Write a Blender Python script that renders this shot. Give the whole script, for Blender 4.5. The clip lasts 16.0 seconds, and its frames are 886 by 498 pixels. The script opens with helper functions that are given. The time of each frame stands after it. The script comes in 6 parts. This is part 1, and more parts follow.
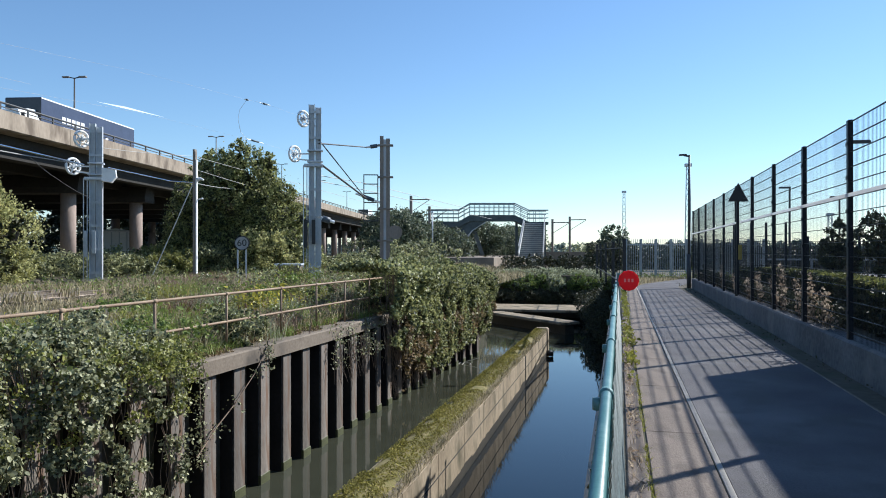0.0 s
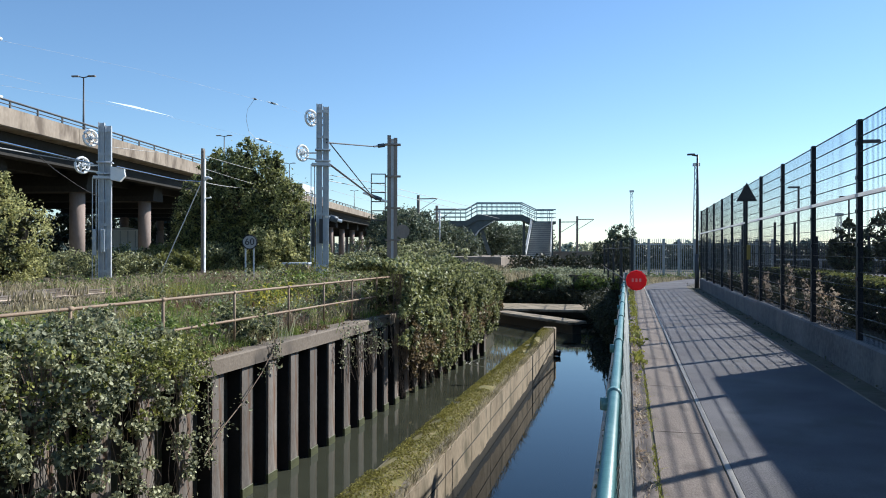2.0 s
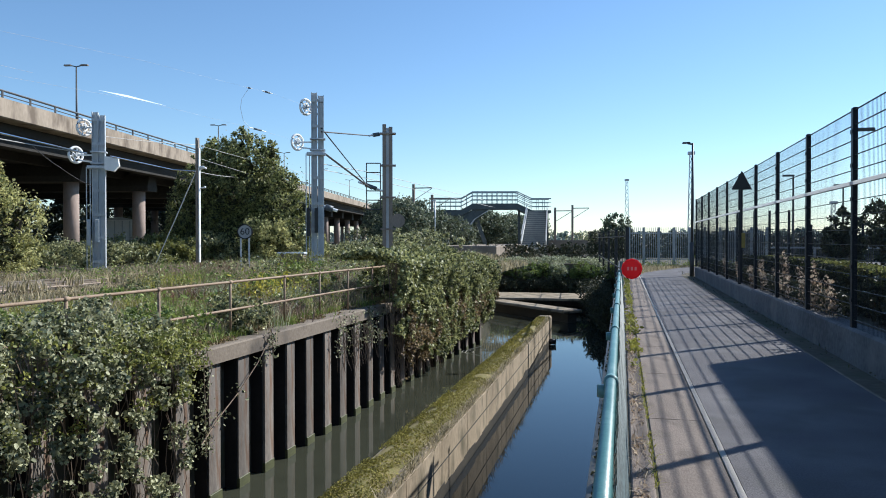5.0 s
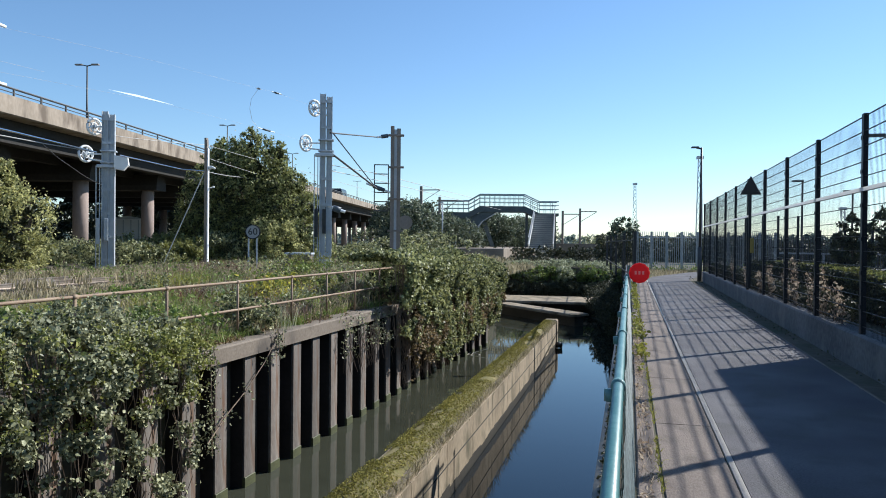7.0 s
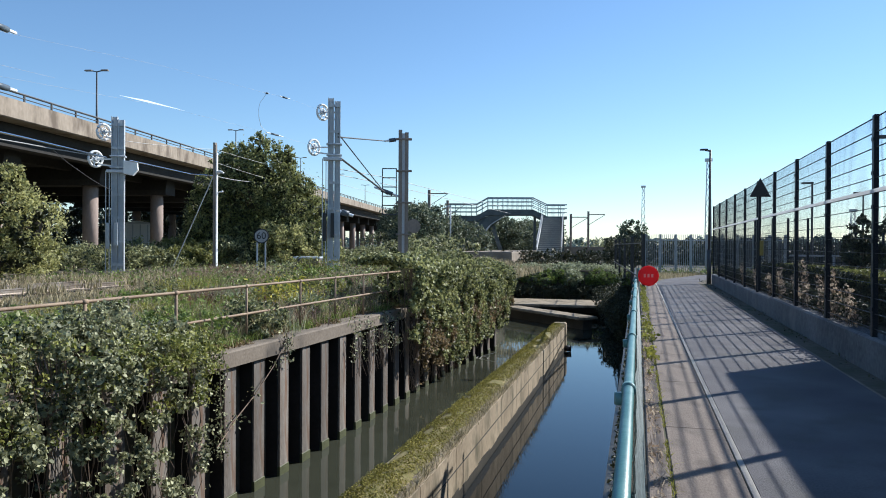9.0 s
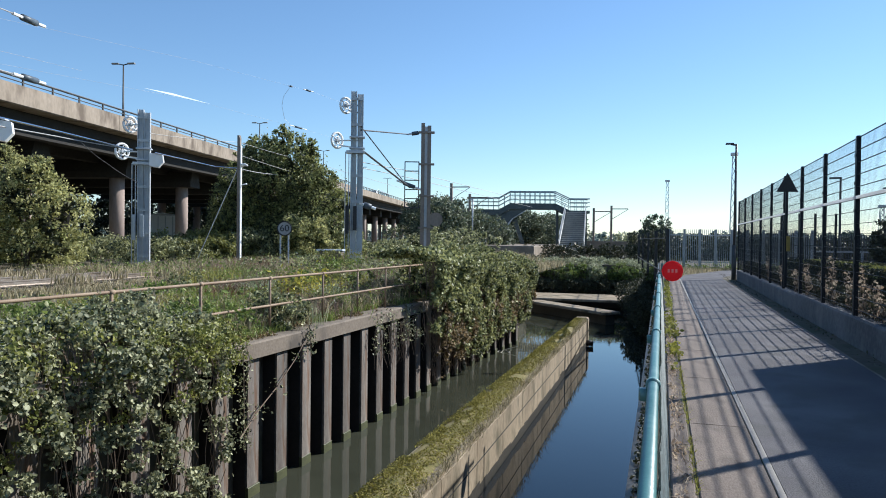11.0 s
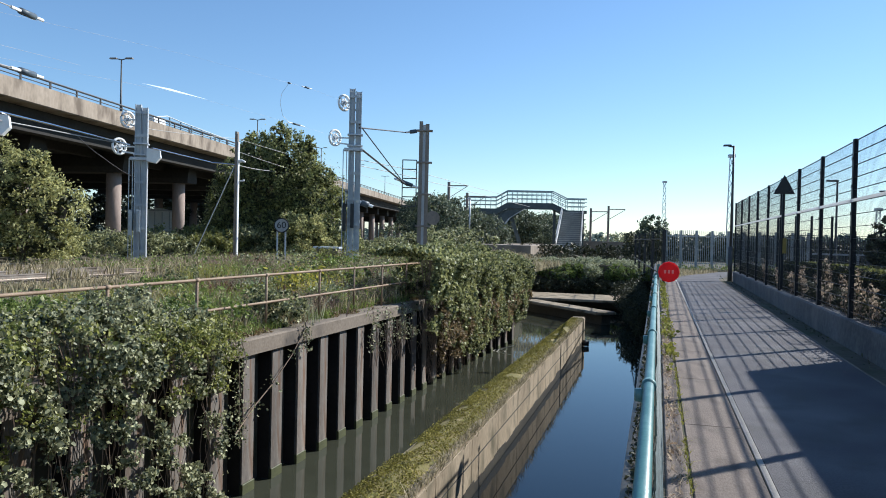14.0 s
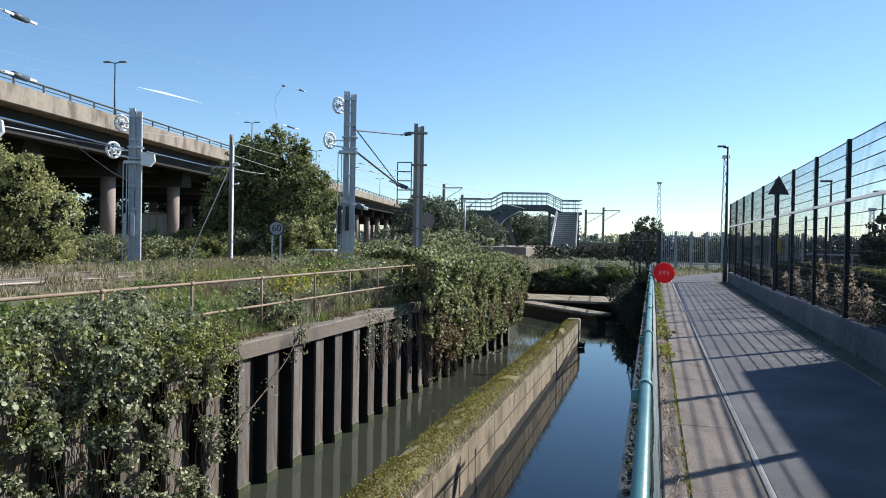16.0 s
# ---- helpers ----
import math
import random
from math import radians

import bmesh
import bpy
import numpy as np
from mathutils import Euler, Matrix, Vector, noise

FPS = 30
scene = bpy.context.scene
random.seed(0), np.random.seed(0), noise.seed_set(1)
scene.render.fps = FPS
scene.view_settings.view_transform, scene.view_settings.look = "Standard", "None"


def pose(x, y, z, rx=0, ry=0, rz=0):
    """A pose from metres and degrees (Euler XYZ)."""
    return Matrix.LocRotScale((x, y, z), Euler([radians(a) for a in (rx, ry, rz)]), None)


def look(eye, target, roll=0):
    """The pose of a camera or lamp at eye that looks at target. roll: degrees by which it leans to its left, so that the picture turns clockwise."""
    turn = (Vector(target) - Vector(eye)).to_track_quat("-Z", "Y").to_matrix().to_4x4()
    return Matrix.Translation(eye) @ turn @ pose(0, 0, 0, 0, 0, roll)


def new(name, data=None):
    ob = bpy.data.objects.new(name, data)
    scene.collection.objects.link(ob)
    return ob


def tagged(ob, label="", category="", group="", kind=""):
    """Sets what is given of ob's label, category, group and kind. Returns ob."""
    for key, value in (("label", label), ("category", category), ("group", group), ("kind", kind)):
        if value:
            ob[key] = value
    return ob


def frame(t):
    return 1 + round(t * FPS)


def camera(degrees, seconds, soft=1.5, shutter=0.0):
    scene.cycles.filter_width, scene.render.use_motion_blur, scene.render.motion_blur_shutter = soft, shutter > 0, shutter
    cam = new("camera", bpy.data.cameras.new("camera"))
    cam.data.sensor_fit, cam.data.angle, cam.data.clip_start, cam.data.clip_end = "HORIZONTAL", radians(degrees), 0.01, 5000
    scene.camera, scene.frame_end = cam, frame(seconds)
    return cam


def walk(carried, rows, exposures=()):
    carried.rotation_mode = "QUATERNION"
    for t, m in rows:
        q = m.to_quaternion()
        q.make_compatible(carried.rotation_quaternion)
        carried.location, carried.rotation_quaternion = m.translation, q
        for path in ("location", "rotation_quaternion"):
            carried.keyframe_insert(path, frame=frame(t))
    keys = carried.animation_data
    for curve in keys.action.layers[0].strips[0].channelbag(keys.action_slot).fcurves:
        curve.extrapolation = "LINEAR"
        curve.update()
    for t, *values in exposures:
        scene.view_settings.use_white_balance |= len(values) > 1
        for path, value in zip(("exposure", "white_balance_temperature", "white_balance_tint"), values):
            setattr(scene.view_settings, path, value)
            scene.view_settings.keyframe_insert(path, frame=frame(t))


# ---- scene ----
cam = camera(61.0, 16.0, soft=0.95)
EYE = 1.65
ROWS = [
    (0.0, 0.005, -0.004, -0.001, 13.201, 0.127, 0.009),
    (0.5, 0.004, 0.001, -0.001, 13.485, 0.045, 0.041),
    (1.0, 0.003, -0.007, 0.003, 13.572, 0.099, -0.115),
    (1.5, 0.001, -0.008, -0.002, 13.585, 0.112, -0.055),
    (2.0, 0.002, -0.005, -0.001, 13.749, 0.073, -0.112),
    (2.5, 0.003, -0.002, -0.004, 13.789, -0.173, -0.260),
    (3.0, -0.000, -0.001, -0.004, 13.810, -0.431, -0.209),
    (3.5, -0.005, 0.004, -0.009, 13.525, -0.457, -0.413),
    (4.0, -0.001, -0.007, -0.005, 13.203, -0.636, 0.295),
    (6.5, -0.016, -0.015, -0.005, 13.813, -0.837, -0.508),
    (7.0, -0.012, -0.018, -0.005, 13.933, -0.589, -0.541),
    (7.5, -0.015, -0.024, -0.004, 13.993, -0.566, -0.724),
    (8.0, -0.014, -0.024, -0.002, 14.107, -0.519, -0.599),
    (8.5, -0.017, -0.016, -0.004, 14.374, -0.400, -0.622),
    (9.0, -0.018, -0.012, -0.006, 14.547, -0.325, -0.338),
    (11.5, -0.032, -0.005, -0.006, 16.491, -0.952, -0.921),
    (12.0, -0.032, 0.012, -0.008, 16.523, -0.992, -1.077),
    (12.5, -0.031, -0.011, -0.005, 16.305, -0.983, -1.125),
    (13.0, -0.029, -0.009, -0.002, 16.211, -0.906, -1.182),
    (13.5, -0.033, 0.000, -0.009, 16.112, -0.914, -1.249),
    (14.0, -0.034, -0.010, -0.006, 15.974, -0.941, -1.312),
    (14.5, -0.034, -0.003, -0.006, 15.875, -0.936, -1.022),
    (15.0, -0.033, -0.001, -0.006, 15.694, -0.975, -0.971),
    (15.5, -0.035, -0.019, -0.005, 15.563, -0.832, -0.827),
    (16.0, -0.038, 0.000, -0.008, 15.615, -0.765, -1.014),
]
walk(cam, [(t, pose(x, y, EYE + z, 90 + pitch, roll, yaw)) for t, x, y, z, yaw, pitch, roll in ROWS],
     exposures=[(0.0, 0.4, 5900, 6), (16.0, 0.4, 5900, 6)])

# ---- light ----
SUN_AZ, SUN_EL = 44.0, 36.0
world = bpy.data.worlds.new("world")
scene.world = world
world.use_nodes = True
wn = world.node_tree
sky = wn.nodes.new("ShaderNodeTexSky")
sky.sky_type, sky.sun_disc = "NISHITA", False
sky.sun_elevation, sky.sun_rotation = radians(SUN_EL), radians(SUN_AZ)
sky.altitude, sky.air_density, sky.dust_density, sky.ozone_density = 0, 1.0, 0.05, 4.0
wn.links.new(sky.outputs[0], wn.nodes["Background"].inputs[0])
wn.nodes["Background"].inputs[1].default_value = 0.11
sun = new("sun", bpy.data.lights.new("sun", "SUN"))
sun.data.energy, sun.data.angle, sun.data.color = 5.4, radians(0.6), (1.0, 0.925, 0.84)
sun_way = Vector((math.sin(radians(SUN_AZ)) * math.cos(radians(SUN_EL)), math.cos(radians(SUN_AZ)) * math.cos(radians(SUN_EL)), math.sin(radians(SUN_EL))))
sun.matrix_world = look(sun_way * 60, (0, 0, 0))


# ---- materials ----
def surface(name, a, b, rough=0.8, metal=0.0, big=0.6, small=25.0, bump=0.15, stain=None, stretch=(1, 1, 1), spread=0.5, object_tone=0.0):
    """Two colours mixed by coarse and fine noise, with relief, an optional stain colour and a tone per object."""
    m = bpy.data.materials.new(name)
    m.use_nodes = True
    n, k = m.node_tree.nodes, m.node_tree.links
    bsdf = n["Principled BSDF"]
    co, mp = n.new("ShaderNodeTexCoord"), n.new("ShaderNodeMapping")
    mp.inputs["Scale"].default_value = stretch
    k.new(co.outputs["Object"], mp.inputs[0])
    n1, n2 = n.new("ShaderNodeTexNoise"), n.new("ShaderNodeTexNoise")
    n1.inputs["Scale"].default_value, n2.inputs["Scale"].default_value = big, small
    n1.inputs["Detail"].default_value, n2.inputs["Detail"].default_value = 5, 4
    for t in (n1, n2):
        k.new(mp.outputs[0], t.inputs["Vector"])
    mix = n.new("ShaderNodeMath")
    mix.operation = "MULTIPLY_ADD"
    mix.inputs[1].default_value = 0.55
    k.new(n1.outputs[0], mix.inputs[0])
    half = n.new("ShaderNodeMath")
    half.operation = "MULTIPLY"
    half.inputs[1].default_value = 0.45
    k.new(n2.outputs[0], half.inputs[0])
    k.new(half.outputs[0], mix.inputs[2])
    ramp = n.new("ShaderNodeValToRGB")
    e = ramp.color_ramp.elements
    e[0].position, e[1].position = 0.5 - spread * 0.3, 0.5 + spread * 0.3
    e[0].color, e[1].color = (*a, 1), (*b, 1)
    k.new(mix.outputs[0], ramp.inputs[0])
    out = ramp.outputs[0]
    if stain:
        n3 = n.new("ShaderNodeTexNoise")
        n3.inputs["Scale"].default_value, n3.inputs["Detail"].default_value = big * 2.3, 8
        k.new(mp.outputs[0], n3.inputs["Vector"])
        r3 = n.new("ShaderNodeValToRGB")
        r3.color_ramp.elements[0].position, r3.color_ramp.elements[1].position = 0.5, 0.68
        k.new(n3.outputs[0], r3.inputs[0])
        mm = n.new("ShaderNodeMix")
        mm.data_type = "RGBA"
        k.new(r3.outputs[0], mm.inputs[0])
        k.new(out, mm.inputs[6])
        mm.inputs[7].default_value = (*stain, 1)
        out = mm.outputs[2]
    if object_tone:
        info, hs, mr = n.new("ShaderNodeObjectInfo"), n.new("ShaderNodeHueSaturation"), n.new("ShaderNodeMapRange")
        mr.inputs[3].default_value, mr.inputs[4].default_value = 1 - object_tone, 1 + object_tone
        k.new(info.outputs["Random"], mr.inputs[0])
        k.new(mr.outputs[0], hs.inputs["Value"])
        k.new(out, hs.inputs["Color"])
        out = hs.outputs[0]
    k.new(out, bsdf.inputs["Base Color"])
    bsdf.inputs["Roughness"].default_value, bsdf.inputs["Metallic"].default_value = rough, metal
    if bump:
        bp = n.new("ShaderNodeBump")
        bp.inputs["Strength"].default_value, bp.inputs["Distance"].default_value = bump, 0.02
        k.new(n2.outputs[0], bp.inputs["Height"])
        k.new(bp.outputs[0], bsdf.inputs["Normal"])
    return m


def leafy(name, dark, light, thru=0.35, rough=0.5):
    """Leaves: a tone for each leaf, some light let through."""
    m = bpy.data.materials.new(name)
    m.use_nodes = True
    n, k = m.node_tree.nodes, m.node_tree.links
    bsdf = n["Principled BSDF"]
    geo, ramp = n.new("ShaderNodeNewGeometry"), n.new("ShaderNodeValToRGB")
    ramp.color_ramp.elements[0].color, ramp.color_ramp.elements[1].color = (*dark, 1), (*light, 1)
    co, nz, ad = n.new("ShaderNodeTexCoord"), n.new("ShaderNodeTexNoise"), n.new("ShaderNodeMath")
    nz.inputs["Scale"].default_value, nz.inputs["Detail"].default_value = 0.9, 3
    k.new(co.outputs["Object"], nz.inputs["Vector"])
    ad.operation = "MULTIPLY_ADD"
    ad.inputs[1].default_value = 0.95
    k.new(nz.outputs[0], ad.inputs[0])
    sh = n.new("ShaderNodeMath")
    sh.operation = "MULTIPLY_ADD"
    sh.inputs[1].default_value, sh.inputs[2].default_value = 1.15, -0.55
    k.new(geo.outputs["Random Per Island"], sh.inputs[0])
    k.new(sh.outputs[0], ad.inputs[2])
    k.new(ad.outputs[0], ramp.inputs[0])
    k.new(ramp.outputs[0], bsdf.inputs["Base Color"])
    bsdf.inputs["Roughness"].default_value = rough
    tr, mx = n.new("ShaderNodeBsdfTranslucent"), n.new("ShaderNodeMixShader")
    k.new(ramp.outputs[0], tr.inputs[0])
    mx.inputs[0].default_value = thru
    k.new(bsdf.outputs[0], mx.inputs[1])
    k.new(tr.outputs[0], mx.inputs[2])
    k.new(mx.outputs[0], n["Material Output"].inputs[0])
    return m


def water_surface(name, tint, ripple):
    m = surface(name, tint, tuple(c * 1.4 for c in tint), rough=0.03, big=0.4, small=3.0, bump=0)
    n, k = m.node_tree.nodes, m.node_tree.links
    b = n["Principled BSDF"]
    b.inputs["IOR"].default_value = 1.33
    nz, bp, co = n.new("ShaderNodeTexNoise"), n.new("ShaderNodeBump"), n.new("ShaderNodeTexCoord")
    nz.inputs["Scale"].default_value, nz.inputs["Detail"].default_value = 2.2, 3
    k.new(co.outputs["Object"], nz.inputs["Vector"])
    bp.inputs["Strength"].default_value, bp.inputs["Distance"].default_value = ripple, 0.02
    k.new(nz.outputs[0], bp.inputs["Height"])
    k.new(bp.outputs[0], b.inputs["Normal"])
    return m


M = {}
M["concrete"] = surface("concrete", (0.145, 0.114, 0.085), (0.25, 0.205, 0.157), 0.9, big=0.5, small=18, bump=0.3, stain=(0.1, 0.082, 0.065))
M["viaduct"] = surface("viaduct_concrete", (0.25, 0.2, 0.15), (0.39, 0.32, 0.25), 0.9, big=0.5, small=7, bump=0.2, stain=(0.15, 0.115, 0.085), stretch=(1, 1, 0.45))
# far darker than the parapet: under-deck shade put into the concrete colour
M["soffit"] = surface("shaded_soffit_concrete", (0.022, 0.02, 0.018), (0.042, 0.038, 0.034), 0.95, big=0.3, small=5)
M["pier"] = surface("pier_concrete", (0.24, 0.185, 0.155), (0.36, 0.28, 0.24), 0.9, big=0.4, small=6, stretch=(1, 1, 0.4))
M["weir"] = surface("weir_concrete", (0.22, 0.17, 0.11), (0.37, 0.3, 0.21), 0.9, big=0.7, small=14, bump=0.35, stain=(0.1, 0.085, 0.05), stretch=(1, 1, 0.6))
# real wet band colour; on quay wall and weir pier it paints shade
M["wet"] = surface("wet_and_shaded_concrete", (0.035, 0.032, 0.026), (0.075, 0.066, 0.05), 0.5, big=1.2, small=9)
M["moss"] = leafy("moss", (0.12, 0.107, 0.02), (0.39, 0.34, 0.075), 0.2, 0.9)
M["mossbed"] = surface("mossy_concrete", (0.13, 0.12, 0.03), (0.27, 0.21, 0.09), 0.95, big=2.5, small=30, bump=0.6, stain=(0.13, 0.13, 0.03))
M["steelpile"] = surface("pile_steel", (0.075, 0.062, 0.052), (0.23, 0.2, 0.17), 0.75, big=1.6, small=30, bump=0.2, stain=(0.13, 0.075, 0.045), stretch=(2, 2, 0.25), object_tone=0.35)
M["algae"] = surface("algae_stain", (0.035, 0.04, 0.015), (0.09, 0.095, 0.035), 0.6, big=2, small=25)
# near-black: the shade between the piles is put into this colour
M["pileback"] = surface("pile_recess_shade", (0.012, 0.01, 0.008), (0.026, 0.021, 0.018), 0.9, big=1, small=12)
M["rust"] = surface("rusty_rail", (0.18, 0.11, 0.066), (0.35, 0.255, 0.165), 0.7, big=2.5, small=60, bump=0.1)
M["asphalt"] = surface("asphalt", (0.081, 0.074, 0.08), (0.17, 0.16, 0.162), 0.74, big=0.7, small=70, bump=0.5, stain=(0.1, 0.095, 0.09), spread=0.4)
M["strip"] = surface("strip_concrete", (0.15, 0.116, 0.093), (0.265, 0.214, 0.175), 0.9, big=1.1, small=45, bump=0.3, stain=(0.12, 0.092, 0.075), stretch=(1.6, 0.5, 1), object_tone=0.04)
M["edging"] = surface("edging_concrete", (0.3, 0.275, 0.24), (0.46, 0.42, 0.37), 0.85, big=2, small=50)
M["asphalt"].node_tree.nodes["Principled BSDF"].inputs["Specular IOR Level"].default_value = 0.2
M["joint"] = surface("joint_dirt", (0.03, 0.027, 0.022), (0.06, 0.055, 0.045), 1.0, big=3, small=40)
M["soil"] = surface("soil", (0.075, 0.062, 0.042), (0.15, 0.125, 0.085), 1.0, big=0.4, small=8, bump=0.5, stain=(0.06, 0.07, 0.03))
M["ballast"] = surface("ballast", (0.13, 0.095, 0.065), (0.3, 0.23, 0.17), 0.95, big=0.8, small=22, bump=1.0)
M["railsteel"] = surface("rail_steel", (0.24, 0.19, 0.15), (0.45, 0.4, 0.35), 0.4, 0.6, big=2, small=40)
M["green"] = surface("green_paint", (0.055, 0.155, 0.16), (0.095, 0.23, 0.23), 0.42, big=1.5, small=60, bump=0.1, stain=(0.15, 0.27, 0.27))
M["greenwire"] = surface("green_wire", (0.025, 0.05, 0.05), (0.16, 0.23, 0.23), 0.5, big=2, small=50, bump=0)
M["fence"] = surface("dark_fence_coating", (0.018, 0.02, 0.024), (0.035, 0.037, 0.042), 0.45, big=1.5, small=40, bump=0)
M["fence"].node_tree.nodes["Principled BSDF"].inputs["Specular IOR Level"].default_value = 0.15
M["wallpaint"] = surface("low_wall_concrete", (0.085, 0.085, 0.09), (0.19, 0.188, 0.19), 0.9, big=0.6, small=14, bump=0.25, stain=(0.2, 0.19, 0.18))
M["galv"] = surface("galvanised_steel", (0.42, 0.45, 0.48), (0.62, 0.64, 0.66), 0.5, 0.2, big=1.5, small=20, bump=0.05, stretch=(1, 1, 0.3))
M["oldsteel"] = surface("weathered_steel", (0.2, 0.17, 0.14), (0.32, 0.27, 0.23), 0.7, 0.2, big=1.5, small=20, stretch=(1, 1, 0.3))
M["darksteel"] = surface("dark_steel", (0.05, 0.05, 0.052), (0.1, 0.1, 0.1), 0.55, 0.3, big=1.5, small=20, bump=0)
M["bright"] = surface("bright_galvanised_tube", (0.75, 0.77, 0.8), (0.9, 0.91, 0.92), 0.18, 1.0, big=1.5, small=20, bump=0)
M["whitemetal"] = surface("white_metal", (0.82, 0.82, 0.81), (0.92, 0.92, 0.91), 0.45, big=3, small=30, bump=0)
M["wire"] = surface("copper_wire", (0.35, 0.34, 0.33), (0.5, 0.49, 0.47), 0.5, 0.3, big=3, small=30, bump=0)
M["darkwire"] = surface("dark_wire", (0.03, 0.03, 0.035), (0.06, 0.06, 0.06), 0.6, big=3, small=30, bump=0)
M["insulator"] = surface("insulator_polymer", (0.05, 0.07, 0.09), (0.1, 0.12, 0.14), 0.5, big=5, small=50, bump=0)
M["porcelain"] = surface("porcelain", (0.75, 0.75, 0.73), (0.85, 0.85, 0.83), 0.25, big=5, small=50, bump=0)
M["red"] = leafy("red_plastic", (0.85, 0.02, 0.03), (0.93, 0.04, 0.05), 0.5, 0.4)
M["redlight"] = surface("faded_red_lettering", (0.85, 0.25, 0.22), (0.9, 0.33, 0.3), 0.5, big=4, small=40, bump=0)
# footbridge deck and legs: their shaded side is put into this dark colour
M["bridgedark"] = surface("bridge_deck_shade", (0.06, 0.075, 0.075), (0.1, 0.12, 0.12), 0.6, big=1, small=8)
M["tread"] = surface("stair_tread", (0.24, 0.25, 0.26), (0.36, 0.37, 0.38), 0.8, big=1, small=8)
M["yellowgreen"] = leafy("joint_weed_leaves", (0.2, 0.2, 0.03), (0.46, 0.44, 0.1), 0.35, 0.7)
M["bridgerail"] = surface("bridge_railing_paint", (0.3, 0.36, 0.36), (0.44, 0.48, 0.47), 0.5, big=1, small=8, bump=0)
M["stairgrey"] = surface("stair_concrete", (0.5, 0.49, 0.46), (0.64, 0.63, 0.6), 0.85, big=1, small=8)
M["platform"] = surface("platform_brick", (0.2, 0.16, 0.12), (0.32, 0.26, 0.2), 0.9, big=0.8, small=8)
M["palisade"] = surface("palisade_steel", (0.3, 0.32, 0.33), (0.44, 0.46, 0.47), 0.5, 0.4, big=1, small=9, bump=0)
M["bark"] = surface("bark", (0.08, 0.06, 0.04), (0.17, 0.13, 0.09), 0.95, big=3, small=20, bump=0.6, stretch=(1, 1, 0.3))
M["ivy"] = leafy("ivy_leaves", (0.04, 0.052, 0.022), (0.52, 0.52, 0.3), 0.28, 0.6)
M["youngivy"] = leafy("young_ivy_leaves", (0.09, 0.11, 0.02), (0.42, 0.42, 0.12), 0.4, 0.5)
M["ivydry"] = leafy("dry_ivy_leaves", (0.045, 0.06, 0.022), (0.47, 0.47, 0.2), 0.36, 0.5)
M["brownivy"] = leafy("browned_ivy_leaves", (0.1, 0.075, 0.03), (0.36, 0.26, 0.14), 0.35, 0.65)
M["tree"] = leafy("tree_leaves", (0.024, 0.035, 0.013), (0.46, 0.47, 0.18), 0.42, 0.45)
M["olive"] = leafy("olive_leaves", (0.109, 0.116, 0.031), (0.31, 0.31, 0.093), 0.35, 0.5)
# brighter copy of the olive leaves, with sunlight put into the colour
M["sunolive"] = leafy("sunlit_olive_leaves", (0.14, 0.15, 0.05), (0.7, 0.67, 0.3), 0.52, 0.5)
M["silver"] = leafy("grey_green_leaves", (0.16, 0.18, 0.09), (0.58, 0.6, 0.4), 0.4, 0.6)
# low contrast puts the haze of distance into the leaf colour
M["hazetree"] = leafy("hazed_distant_leaves", (0.05, 0.065, 0.038), (0.22, 0.25, 0.15), 0.22, 0.6)
M["bush"] = leafy("bush_leaves", (0.035, 0.05, 0.02), (0.5, 0.5, 0.25), 0.36, 0.45)
# pale bluish tone is painted haze for the farthest trees
M["fartree"] = leafy("hazed_far_leaves", (0.13, 0.175, 0.155), (0.26, 0.31, 0.26), 0.3, 0.7)
M["grass"] = leafy("rough_grass", (0.14, 0.122, 0.06), (0.57, 0.48, 0.3), 0.35, 0.7)
M["greengrass"] = leafy("green_weeds", (0.093, 0.139, 0.031), (0.31, 0.372, 0.093), 0.35, 0.6)
M["purple"] = leafy("dead_flower_stems", (0.186, 0.124, 0.093), (0.372, 0.264, 0.202), 0.2, 0.8)
M["dock"] = leafy("dock_stems", (0.13, 0.055, 0.035), (0.3, 0.16, 0.1), 0.2, 0.8)
M["yellow"] = leafy("yellow_weeds", (0.31, 0.279, 0.046), (0.589, 0.512, 0.078), 0.35, 0.6)
M["tape"] = leafy("white_tape", (0.8, 0.8, 0.8), (0.9, 0.9, 0.9), 0.6, 0.6)
# near-black leaf tone: shade of backlit and overhung foliage is put in it
M["shade"] = leafy("shaded_dark_leaves", (0.02, 0.028, 0.012), (0.1, 0.1, 0.045), 0.12, 0.6)
M["deadleaf"] = leafy("dead_leaves", (0.3, 0.22, 0.15), (0.68, 0.56, 0.42), 0.45, 0.8)
M["driftgrey"] = surface("weathered_wood", (0.2, 0.19, 0.17), (0.36, 0.34, 0.3), 0.9, big=3, small=30, bump=0.2)
# hedge core: inner shade put into the twig colour
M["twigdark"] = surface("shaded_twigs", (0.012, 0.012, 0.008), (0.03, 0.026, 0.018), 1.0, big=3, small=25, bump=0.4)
M["twig"] = surface("twigs", (0.13, 0.09, 0.06), (0.3, 0.22, 0.16), 0.9, big=4, small=30, bump=0)
M["blue"] = surface("blue_truck_curtain", (0.03, 0.04, 0.085), (0.05, 0.063, 0.12), 0.4, big=1.2, small=6, bump=0.05)
M["white"] = surface("white_truck_paint", (0.68, 0.68, 0.67), (0.8, 0.8, 0.79), 0.35, big=1, small=8, bump=0)
M["lettering"] = surface("white_lettering", (0.8, 0.8, 0.8), (0.85, 0.85, 0.85), 0.5, big=3, small=9, bump=0)
M["glass"] = surface("dark_glass", (0.01, 0.012, 0.014), (0.02, 0.022, 0.025), 0.06, big=2, small=9, bump=0)
